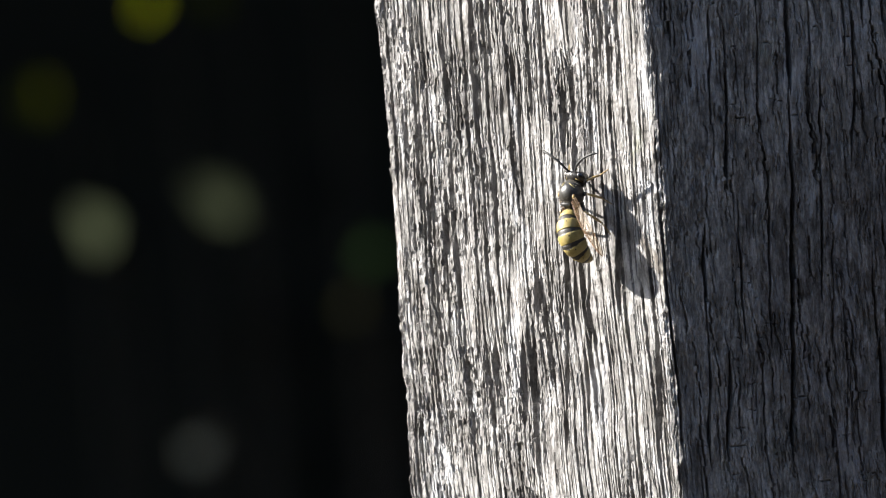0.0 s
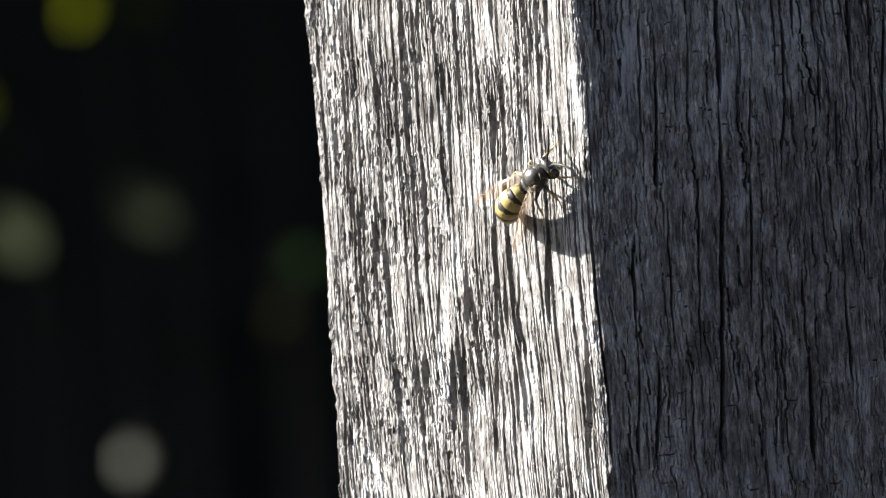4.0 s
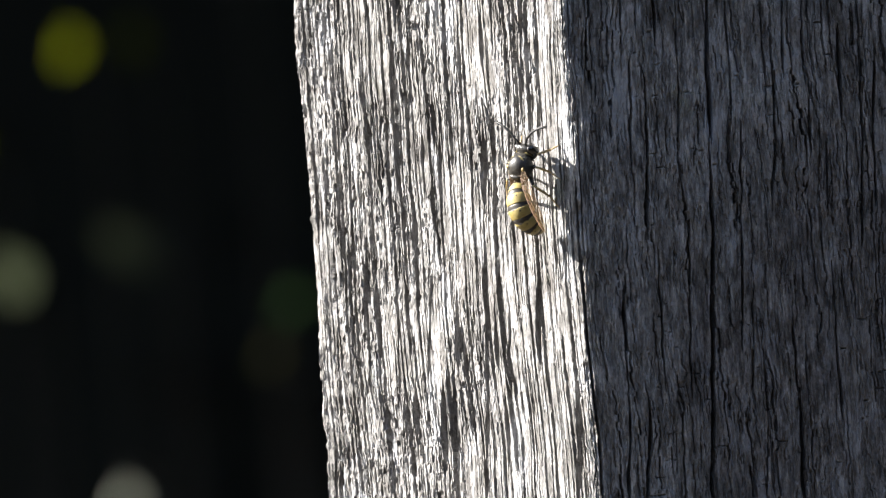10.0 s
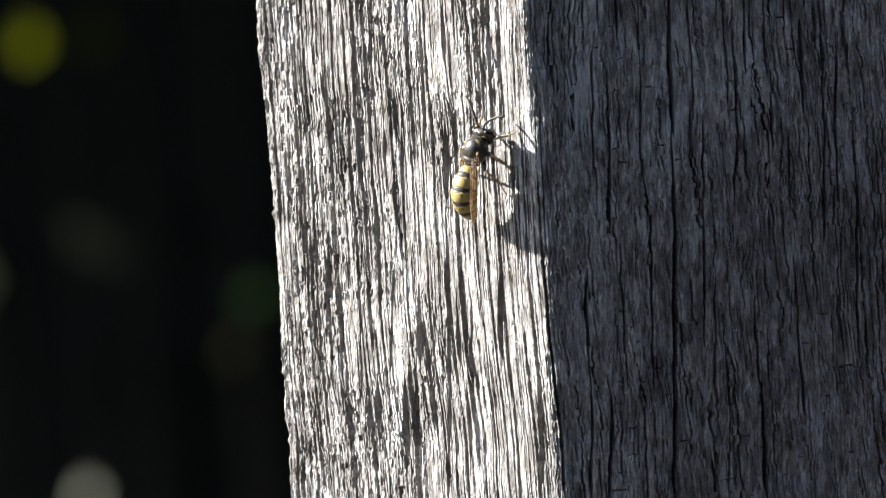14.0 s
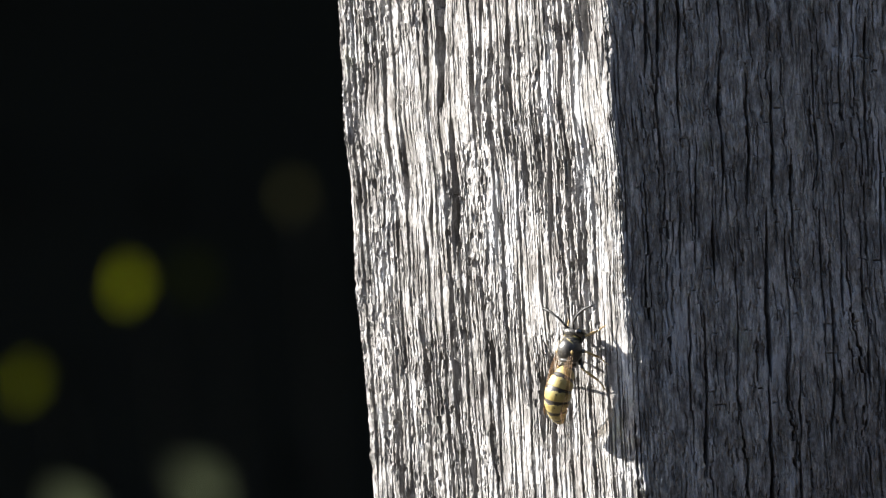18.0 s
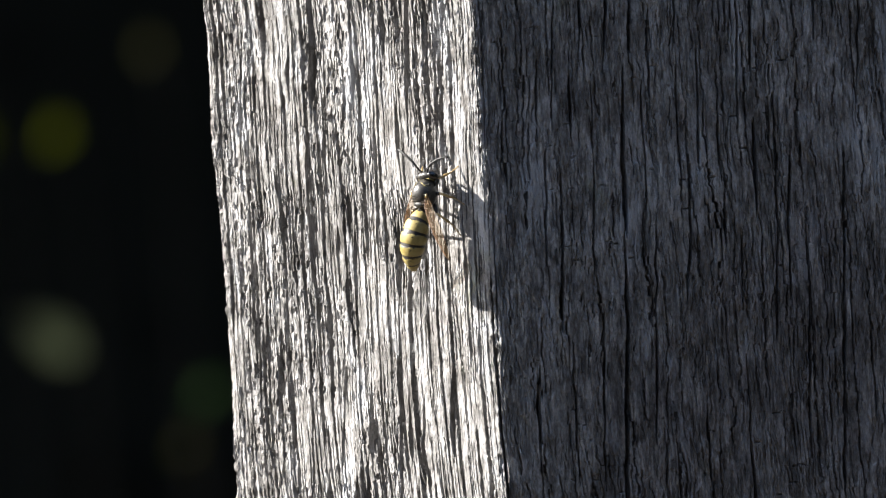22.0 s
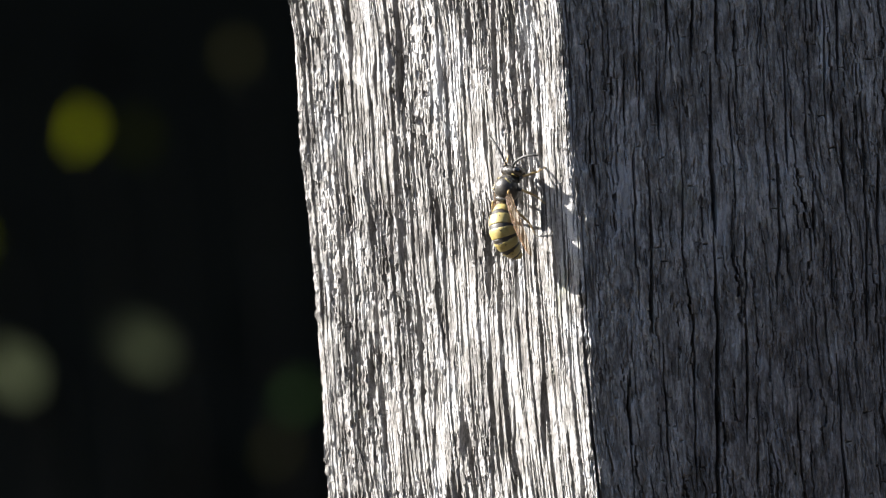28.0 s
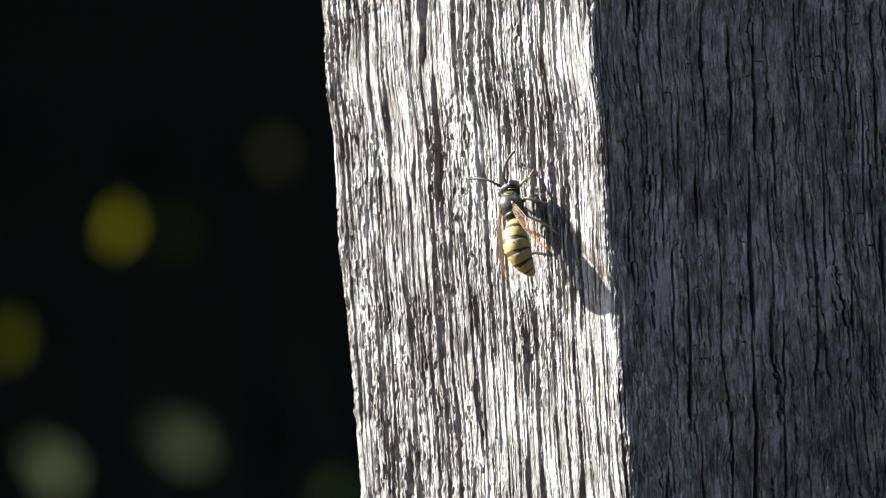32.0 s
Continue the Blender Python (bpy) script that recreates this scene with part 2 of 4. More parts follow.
# ---- ground ----
def ground():
    v, f = [], []
    radii = [0.0, 0.5, 1, 2, 3.5, 6, 12, 40, 200, 1200]
    for k, r in enumerate(radii):
        for j in range(48):
            a = 2 * math.pi * j / 48
            x, y = r * math.cos(a), r * math.sin(a)
            v.append((x, y, 0.05 * noise.noise(Vector((x * 0.8, y * 0.8, 0))) - 0.02))
    for k in range(len(radii) - 1):
        for j in range(48):
            f.append((k * 48 + j, (k + 1) * 48 + j, (k + 1) * 48 + (j + 1) % 48, k * 48 + (j + 1) % 48))
    tagged(new("ground", mesh_of("ground", v, f, [SOIL])), "bare dark soil under shrubs", "ground", kind="structure")


ground()

# ---- the post: hewn, its sunlit face turned aside, its broad face in shade ----
CORNER = Vector((0.0191, 0.0, 0.0))
FACE = 40.0
EDGE_LEN = 50.2
along_lit = Vector((math.cos(radians(FACE)), -math.sin(radians(FACE)), 0))
out_lit = Vector((-math.sin(radians(FACE)), -math.cos(radians(FACE)), 0))
REST = 1.2


# the single deep splits: place along the face, lower and upper end, half width, depth (millimetres), lean
LIT_LOW = [
    (11.87, 15.7, 25.1, 0.62, 1.3, -0.0744), (13.77, 27.4, 39.9, 0.31, 0.9, 0.0047), (17.28, 8.5, 29.6, 0.42, 1.2, 0.0598), (21.98, 7.3, 17.2, 0.52, 1.3, 0.0461),
    (19.67, -0.8, 7.5, 0.73, 0.9, 0.0352), (25.33, 2.6, 16.6, 0.42, 1.1, 0.0389), (30.05, 13.8, 31, 0.42, 1.1, 0.0629), (33.37, 5.8, 18, 0.62, 1, 0.0651),
    (31.38, -37.1, 2.9, 0.42, 1.2, 0.0706), (35.26, 13, 20, 0.42, 1, -0.0371), (11.27, -23.2, -7.4, 0.31, 1, 0.0598), (17.56, -27.6, -19.4, 0.73, 1, 0.0484),
    (26.46, -18.1, -6.6, 0.73, 1.1, 0.0629), (33.68, -17.6, -7.8, 0.62, 1, 0.0564), (41.97, -17.1, -3.3, 0.52, 1.3, 0.0459), (47.25, -38.4, -21.4, 0.62, 1.6, 0.0496),
]
LIT_MID = [
    (6.65, -15.5, 2.9, 0.31, 0.9, 0.0416), (9.98, -12.3, 1.8, 0.42, 1, 0.0394), (14.97, -20.9, -9.3, 0.31, 0.9, 0.0354), (21.54, -17.8, -3, 0.31, 1, 0.1373),
    (22.63, -31.9, -18.7, 0.62, 1.1, 0.0433), (24.94, -31.2, -16.4, 0.52, 1.2, 0.0785), (36.18, -23.4, -7.9, 0.42, 1.1, 0.0517), (34.41, -32.3, -20.9, 0.42, 1, 0.044),
    (41.34, 17.1, 30, 0.31, 0.8, 0.0426), (45.66, -4.3, 14.3, 0.31, 0.9, 0.015), (5.7, 30.6, 41.5, 0.42, 0.9, 0.051), (5.62, 3, 27.2, 0.31, 0.8, 0.0471),
    (20.82, 20.3, 31.8, 0.42, 1, 0.0634), (24.79, 15, 22.4, 0.52, 1, 0.0278), (27.17, -2.5, 9, 0.31, 0.8, 0.0257), (34.86, 24.1, 33.9, 0.52, 1.1, 0.0132),
]
LIT_HIGH = [
    (19.09, 54.8, 74.9, 1.35, 1.7, 0.0799), (19.74, 32, 54.6, 0.52, 1.4, 0.0628), (5.09, 53.4, 76.7, 0.42, 1.1, 0.0788), (26.38, 49.5, 74, 0.42, 1.1, 0.0745),
    (31.34, 48.2, 73.4, 0.42, 1.1, 0.075), (41.15, 51.3, 72.2, 0.52, 1.4, 0.0745), (46.16, 60, 71.7, 0.94, 1.6, 0.0545), (49.2, 58, 62.4, 0.73, 1.4, 0.0519),
    (37.53, 30.4, 52.3, 0.52, 1.2, 0.0756), (44.35, 42.4, 51.6, 0.42, 1.1, 0.0541), (42.54, 29.1, 44.4, 0.52, 1.2, 0.0373), (32.99, 40.6, 50, 0.73, 0.9, 0.032),
    (8.05, 43, 63, 0.31, 0.9, 0.0246), (10.84, 41.1, 54.3, 0.42, 1, 0.0521), (27.23, 32.9, 48.5, 0.42, 1, 0.0385), (14.91, 34.8, 43.9, 0.42, 1, 0.0414),
]
SHADE_LOW = [
    (71.29, 12.6, 37.6, 0.42, 2, 0.057), (69, -39.9, 13.4, 0.42, 2, 0.0584), (60.71, -0.5, 22.9, 0.33, 1.5, 0.0515), (55.69, -38.9, -6.6, 0.33, 1.5, 0.028),
    (61.37, -23.2, -3, 0.25, 1, 0.0135), (74.22, 14.8, 35, 0.25, 1, 0.0555), (74.1, -16.9, 16.3, 0.25, 1.2, 0.0629), (79.92, 3, 24.9, 0.25, 1, 0.0654),
    (85.6, 9.9, 21.3, 0.33, 1.2, 0.0585), (81.13, -24.8, -11.8, 0.33, 1.5, 0.0349), (81.04, -41.1, -24, 0.5, 1.8, 0.0108), (87.46, -28.6, -5.8, 0.25, 1.3, -0.0017),
    (58.18, -39.1, -22.2, 0.5, 1.8, 0.0505), (95.09, 1.9, 24.7, 0.25, 1.3, 0.0625),
]
SHADE_MID = [
    (58.68, 27.1, 38.4, 0.25, 1, 0.0579), (58.95, 9.3, 26.3, 0.25, 1, 0.0604), (63.77, 26.8, 38.1, 0.25, 1, 0.0505), (82.65, 20.7, 38.6, 0.25, 1.1, 0.0522),
    (85.59, 19.7, 30.3, 0.25, 1.1, 0.0405), (90.57, 12.8, 28.3, 0.33, 1.2, 0.0534), (87.61, 1.6, 12.2, 0.25, 1.1, 0.0487), (66.18, 6.4, 36.3, 0.17, 0.8, 0.0579),
    (65.69, -23.5, 2.3, 0.17, 0.9, 0.0576), (79.32, 16.1, 37.2, 0.17, 0.9, 0.0566), (75.8, -40.6, -16.3, 0.17, 0.9, 0.0528), (75, -25.9, -6.5, 0.17, 0.8, 0.0545),
    (93.05, -2.8, 31.4, 0.25, 1.1, 0.0612), (96.91, -21.1, 14.8, 0.25, 1.2, 0.0574), (102.32, -26.4, 22.6, 0.33, 1.3, 0.0604),
]
SHADE_HIGH = [
    (57.41, 45, 70.8, 0.33, 1.5, 0.0639), (60.52, 48.1, 70.6, 0.25, 1.2, 0.0579), (65.95, 37.2, 59.8, 0.33, 1.5, 0.0618), (69.91, 37.8, 57.2, 0.25, 1, 0.0544),
    (73.64, 37.6, 57, 0.25, 1, 0.0545), (80.22, 39.6, 59.1, 0.25, 1.3, 0.0458), (61.59, 28.6, 49.5, 0.25, 1, 0.0643), (84.51, 48.3, 69.5, 0.25, 1.1, 0.0567),
    (87.95, 41.6, 64.4, 0.25, 1.1, 0.0547), (91.46, 33.2, 58.5, 0.25, 1.2, 0.0403), (96.53, 43.6, 66.4, 0.25, 1.2, 0.036), (101.62, 38.4, 68.6, 0.25, 1.2, 0.0471),
    (55.89, 56.4, 70.9, 0.25, 1.2, 0.057), (75.98, 30.9, 45.5, 0.25, 1, 0.0457), (107.98, 30.6, 63.4, 0.25, 1.2, 0.0551), (89.05, 26.8, 48, 0.25, 1, 0.0487),
]


def cracks_of(cols, rows):
    """Depth in millimetres of the single deep splits over the whole sheet."""
    d = np.zeros((len(rows), len(cols)))
    for s0, z0, z1, w, depth, lean in LIT_LOW + LIT_MID + LIT_HIGH + SHADE_LOW + SHADE_MID + SHADE_HIGH:
        c0, c1 = np.searchsorted(cols, (s0 - 6, s0 + 6))
        r0, r1 = np.searchsorted(rows, (z0 - 2, z1 + 2))
        if c1 <= c0 or r1 <= r0:
            continue
        s, z = np.meshgrid(cols[c0:c1], rows[r0:r1])
        line = z[:, :1]
        one = line * 0 + s0
        mid = s0 + lean * (line - 0.5 * (z0 + z1)) + 0.30 * field(line / 13 + s0, one, 9) + 0.14 * field(line / 3 + s0, one, 10)
        ends = step(z0 - 1.5, z0 + 4, line) * (1 - step(z1 - 4, z1 + 1.5, line))
        wide = w * (0.75 + 0.45 * field(line / 4 + s0, one + 3.3, 11)) * ends + 1e-3
        cut = 2.6 * depth * np.sqrt(ends) * (1 - step(0.25, 1.0, np.abs(s - mid) / wide))
        d[r0:r1, c0:c1] = np.maximum(d[r0:r1, c0:c1], cut)
    return d


def bundles(w, z, width, length, k):
    """A random value for each bundle of fibres of about that width and length: sharp-edged strips with slanting ends."""
    t = TABLES[k]
    c = np.floor(w / width)
    ci = c.astype(int)
    shift = t[(ci * 7) & 255, 3] * 5 + t[(ci * 13) & 255, 9] * 0.4 * (w / width - c)
    return t[ci & 255, np.floor(z / length + shift).astype(int) & 255]


def splits(w, z, pitch, length, half, bar, k):
    """Lens-shaped splits along the grain, one to a cell of that pitch: 1 inside, 0 outside, tapering to both ends; bar sets how many stand open."""
    t = TABLES[k]
    c = np.floor(w / pitch)
    ci = c.astype(int)
    r1, r2 = t[ci & 255, 11], t[ci & 255, 57]
    ajar = np.clip((field(z / length + 40 * r2, c, k) - bar) * 3.5, 0, 1)
    wide = half * ajar * (1 + 0.35 * field(z / 1.1 + 9 * r2, c, (k + 5) % 16) + 0.3 * r1)
    return (1 - step(0.55, 1.0, np.abs(w - (c + 0.5 + 0.22 * r1) * pitch) / (wide + 1e-4))) * np.sqrt(ajar)


def relief(s, z):
    """Height of the weathered surface in millimetres at s along the face and z up the post."""
    w = s + 0.9 * field(s / 11, z / 42, 0) + 0.32 * field(s / 3.5, z / 13, 1) + 0.07 * field(s / 1.1, z / 3.4, 7) + 0.022 * field(s / 0.4, z / 0.9, 9)
    rough = np.clip(0.55 + 0.55 * field(s / 7, z / 14, 6) + 0.4 * (0.5 - s / 50), 0, 1)
    b1, b2 = bundles(w, z, 1.25, 26, 3), bundles(w + 0.3, z, 0.52, 12, 4)
    b3, b4 = bundles(w + 0.1, z, 0.29, 4.2, 5), bundles(w, z, 0.17, 2.1, 6)
    e = w + (0.035 + 0.035 * rough) * field(s / 0.33, z / 0.5, 14) + 0.03 * field(s / 0.16, z / 0.27, 11)
    deep = 4.0 * splits(e, z, 1.9, 22, 0.14 + 0.15 * rough, -0.35, 2)
    deep = np.maximum(deep, 2.0 * splits(e + 0.7, z, 0.86, 9, 0.075 + 0.04 * rough, -0.1, 12))
    deep = np.maximum(deep, (0.3 + 0.6 * rough) * splits(e + 0.2, z, 0.45, 4.5, 0.06, 0.1, 8))
    pits = step(0.40, 0.55, field(e / 0.2, z / 1.3, 13)) * 0.4 * step(0.35, 0.9, rough)
    strips = 0.022 * b1 + 0.016 * b2 + 0.013 * b3 + 0.010 * b4
    crumb = (0.35 + 0.65 * rough ** 2) * (field(s / 0.24, z / 0.5, 8) + 0.8 * field(s / 0.13, z / 0.3, 10))
    fine = field(s / 0.17, z / 0.36, 2) + 0.8 * field(s / 0.2, z / 1.2, 3)
    h = 0.10 * field(w / 2.6, z / 24, 15) + 0.03 * field(w / 1.1, z / 7, 13) - np.maximum(deep, pits) + strips + 0.066 * crumb + 0.030 * fine
    # the broad face is flatter: thin black checks that jog sideways, short cross checks and lifted flakes
    jog = TABLES[9][np.floor(z / 1.3 + 3 * field(s / 6, z / 8, 2)).astype(int) & 255, np.floor(s / 4).astype(int) & 255]
    v = w + 0.4 * field(s / 4, z / 12, 4) + 0.16 * field(s / 0.9, z / 1.8, 5) + 0.2 * jog
    check = 1.5 * splits(v, z, 3.4, 20, 0.11, -0.1, 10)
    check = np.maximum(check, 0.9 * splits(v + 0.6, z, 1.5, 7, 0.085, 0.1, 11))
    check = np.maximum(check, 0.35 * splits(v + 0.3, z, 0.62, 2.8, 0.085, 0.05, 5))
    cross = splits(z + 0.4 * field(s / 1.5, z / 3, 3), s, 2.1, 1.5, 0.085, 0.58, 14) * step(-0.1, 0.2, field(s / 13, z / 18, 1))
    flake = 0.10 * step(-0.06, 0.06, field(v / 0.9, z / 3.8, 7) + 0.5 * field(v / 0.36, z / 1.2, 3))
    flake = flake + 0.15 * step(-0.05, 0.05, field(v / 2.4, z / 9, 8) + 0.4 * field(v / 0.7, z / 2.2, 6))
    flat = 0.15 * field(w / 3.4, z / 50, 15) + 2.3 * strips + 0.05 * b3 + 0.05 * b4 + 0.08 * crumb + 0.07 * fine + flake - np.maximum(check, 0.5 * cross)
    turn = step(EDGE_LEN - 0.8, EDGE_LEN + 2.2, s)
    # chipped arrises
    chips = 0.30 * field(s * 0 + 0.5, z / 3.3, 5) + 0.24 * field(s * 0 + 2.5, z / 1.0, 6)
    worn = (np.exp(-((s - EDGE_LEN) / 0.8) ** 2) + np.exp(-(s / 0.9) ** 2)) * chips
    return h * (1 - turn) + flat * turn + worn


def on_face(u, z, lift=0.0, heading=0.0, pitch=0.0, roll=0.0):
    """A pose on the sunlit face: millimetres from the corner arris and above the rest height; heading in degrees from upright."""
    o = CORNER + along_lit * (u * 0.001) + out_lit * (lift * 0.001) + Vector((0, 0, REST + z * 0.001))
    basis = Matrix((along_lit, Vector((0, 0, 1)), out_lit)).transposed().to_4x4()
    return Matrix.Translation(o) @ basis @ pose(0, 0, 0, 0, 0, -heading) @ pose(0, 0, 0, pitch, roll, 0)


def wooden_post():
    plan = [(0.0, Vector((CORNER.x - EDGE_LEN * 0.001 * along_lit.x, -EDGE_LEN * 0.001 * along_lit.y)))]
    plan.append((EDGE_LEN, CORNER.to_2d()))
    right = Vector((math.cos(radians(15)), math.sin(radians(15))))
    plan.append((EDGE_LEN + 104, CORNER.to_2d() + right * 0.104))
    for p in (Vector((0.118, 0.118)), Vector((0.075, 0.150)), Vector((-0.005, 0.138)), plan[0][1]):
        plan.append((plan[-1][0] + (p - plan[-1][1]).length * 1000, p))
    total = plan[-1][0]
    cols = np.concatenate([np.arange(-7, 0, 0.22), np.arange(0, EDGE_LEN + 3, 0.065), np.arange(EDGE_LEN + 3, EDGE_LEN + 64, 0.105),
                           np.arange(EDGE_LEN + 64, total - 7, 2.5)])
    rows = np.concatenate([np.arange(-1250, -52, 25.0), np.arange(-52, 78, 0.18), np.arange(78, 330, 12.0)])
    ks = np.array([a for a, _ in plan])
    xs, ys = np.array([p.x for _, p in plan]), np.array([p.y for _, p in plan])

    def around(s):
        s = np.mod(s, total)
        return np.interp(s, ks, xs), np.interp(s, ks, ys)

    # worn, rounded arrises: the outline averaged over a short stretch
    px, py = np.zeros_like(cols), np.zeros_like(cols)
    offs = np.linspace(-0.8, 0.8, 9)
    for o in offs:
        x, y = around(cols + o)
        px, py = px + x / len(offs), py + y / len(offs)
    ax, ay = around(cols + 1.0)
    bx, by = around(cols - 1.0)
    nx, ny = (ay - by), -(ax - bx)
    ln = np.hypot(nx, ny)
    nx, ny = nx / ln, ny / ln
    S, Z = np.meshgrid(cols, rows)
    H = (relief(S, Z) - cracks_of(cols, rows)) * 0.001
    near = ((Z > -60) & (Z < 90)).astype(float)
    H = H * (0.25 + 0.75 * near)
    nc, nr = len(cols), len(rows)
    wob = 0.0006 * field(Z / 40, Z * 0 + 0.5, 14) + 0.0003 * field(Z / 9, Z * 0 + 7.5, 15)
    co = np.stack([px + nx * H + wob, py + ny * H, REST + Z * 0.001], -1).reshape(-1, 3)
    i = np.arange(nc * nr).reshape(nr, nc)
    r = np.roll(i, -1, 1)
    quads = np.stack([i[:-1], r[:-1], r[1:], i[1:]], -1).reshape(-1, 4)
    me = bpy.data.meshes.new("wooden_post")
    me.vertices.add(nc * nr)
    me.vertices.foreach_set("co", co.ravel())
    me.loops.add(quads.size)
    me.loops.foreach_set("vertex_index", quads.ravel())
    me.polygons.add(len(quads))
    me.polygons.foreach_set("loop_start", np.arange(0, quads.size, 4))
    me.update()
    me.polygons.foreach_set("use_smooth", np.zeros(len(quads), bool))
    bm = bmesh.new()
    top = [bm.verts.new(co[(nr - 1) * nc + k]) for k in range(nc)]
    bm.faces.new(top)
    cap = bpy.data.meshes.new("end_grain")
    bm.to_mesh(cap)
    bm.free()
    me.materials.append(WOOD)
    me.validate()
    cap.materials.append(WOOD)
    post = tagged(new("wooden_post", me), "weathered grey wooden post with deep cracked grain", "post")
    new("end_grain", cap).parent = post
    # fibres that have sprung loose from the sunlit face
    rng = random.Random(31)
    for k in range(26):
        u, z = rng.uniform(2, 48), rng.uniform(-44, 72)
        n, lean = rng.uniform(1.5, 4.5), rng.uniform(-0.35, 0.35)
        b = Build()
        b.tube([(0, 0, -0.3), (lean * 0.4 * n, 0.5 * n, 0.15), (lean * n, n, rng.uniform(0.1, 0.5))], [0.07, 0.08, 0.025], 5)
        ob = b.done("splinter", [WOOD], post)
        ob.matrix_basis = on_face(u - EDGE_LEN, z)
    return post


wooden_post()


# ---- the wasp: +y ahead, +z away from the wood ----
def ring(centre, rx, rz, tilt, n=56):
    """A ring round the body's axis, tilted about x by that many degrees."""
    c, s = math.cos(radians(tilt)), math.sin(radians(tilt))
    return [Vector((centre[0] + rx * math.cos(a), centre[1] - s * rz * math.sin(a), centre[2] + c * rz * math.sin(a)))
            for a in (2 * math.pi * k / n for k in range(n))]


def abdomen_line(t):
    """Centre, slope and half width of the curved abdomen at t from 0 (waist) to 1 (tip)."""
    y = z = 0.0
    n = 24
    for k in range(n):
        q = t * (k + 0.5) / n
        a = radians(-42 + 98 * q)
        y -= 9.1 * t / n * math.cos(a)
        z -= 9.1 * t / n * math.sin(a)
    w = 1.88 * (math.sin(math.pi * min(1.0, (0.09 + 0.91 * t) ** 0.95 * 0.965)) ** 0.68)
    return (0, y, z), -42 + 98 * t, max(w, 0.12)


def wasp():
    root = tagged(new("wasp"), "black and yellow wasp with amber wings on the sunlit wood", "wasp")
    b = Build()
    b.blob((0, 0, 0), (1.86, 1.98, 1.76), shape=lambda p: Vector((p.x * (1 - 0.12 * p.y), p.y, p.z * (1.0 + 0.10 * p.y))), n=28, m=18)
    b.blob((0, -1.35, 1.1), (1.0, 0.42, 0.42))
    b.blob((0, -1.55, 0.35), (0.95, 0.5, 0.62))
    b.blob((0, -1.95, -0.35), (0.9, 0.55, 0.8))
    b.blob((0, 1.4, -0.15), (1.35, 0.7, 1.25))
    b.tube([(0, -2.1, -0.25), (0, -2.6, -0.2)], [0.36, 0.28])
    thorax = b.done("thorax", [BLACK], root, (0, 0, 3.9))
    for sx in (-1, 1):
        b = Build()
        b.blob((sx * 1.36, -0.1, 1.2), (0.2, 0.32, 0.2))
        b.done("tegula", [ORANGE], thorax)
        b = Build()
        b.tube([(sx * 0.35, 1.75, 1.16), (sx * 0.95, 1.35, 0.98), (sx * 1.38, 0.75, 0.62)], [0.04, 0.07, 0.045])
        b.done("collar_stripe", [YELLOW], thorax)
        b = Build()
        b.blob((sx * 0.5, -1.55, 1.2), (0.26, 0.12, 0.14))
        b.done("yellow_spot", [YELLOW], thorax)
    rng = random.Random(5)
    b = Build()
    for _ in range(760):
        a, c = rng.uniform(0, math.pi), rng.uniform(-1, 1)
        d = Vector((math.cos(a) * math.sqrt(1 - c * c), c, math.sin(a) * math.sqrt(1 - c * c)))
        p = Vector((d.x * 1.58, d.y * 2.0, d.z * 1.58))
        q = p + (d + Vector((rng.uniform(-.4, .4), -0.3, rng.uniform(-.3, .3)))) * rng.uniform(0.25, 0.5)
        b.tube([p, q], [0.022, 0.007], 3)
    tagged(b.done("fuzz", [HAIR], thorax), kind="stuff")

    # abdomen: six overlapping rings, yellow with black scalloped fronts
    cuts = [0.0, 0.17, 0.36, 0.54, 0.71, 0.86, 1.0]
    abdomen, segments = None, []
    for k in range(6):
        t0, t1 = cuts[k], cuts[k + 1]
        rings = []
        for j in range(23):
            q = j / 22
            t = t0 + (t1 - t0) * q - (0.012 if q == 0 else 0)
            c, tilt, w = abdomen_line(max(t, 0.0))
            w *= 1.0 + 0.035 * math.sin(math.pi * min(1, q * 1.1)) + (0.02 if 0.3 < q < 0.98 else -0.02)
            rings.append(ring(c, w, w * 0.93, tilt))

        def pick(a, c, k=k):
            ang = 2 * math.pi * (c + 0.5) / 56
            top, q, dx = math.sin(ang), (a + 0.5) / 22, math.cos(ang)
            front = 0.20 + 0.05 * (1 - top) + (top > 0) * (0.16 * math.exp(-(dx / 0.42) ** 2) + 0.09 * math.exp(-((abs(dx) - 0.66) / 0.13) ** 2))
            if abs(abs(dx) - 0.5) < 0.055 and 0.44 < q < 0.56 and top > 0 and k < 5:
                return 1
            if k == 0:
                front += 0.10
            if k == 5:
                front *= 0.6
            return 1 if q < front else 0

        b = Build().loft(rings, 0, True, pick)
        if abdomen is None:
            abdomen = b.done("abdomen", [YELLOW, BAND], root, (0, -2.45, 3.75), "yellow abdomen with black bands")
        else:
            segments.append((b.done("abdomen_ring", [YELLOW, BAND], abdomen), Vector(abdomen_line(t0)[0]) * 0.001))
    c, _, _ = abdomen_line(1.0)
    b = Build().tube([c, (0, c[1] - 0.25, c[2] - 0.4)], [0.11, 0.015])
    segments.append((b.done("sting", [BLACK], abdomen), None))

    # head
    b = Build()
    b.blob((0, 0, 0), (1.72, 0.82, 1.35), n=26, m=14)
    head = b.done("head", [BLACK], root, (0, 2.4, 3.15))
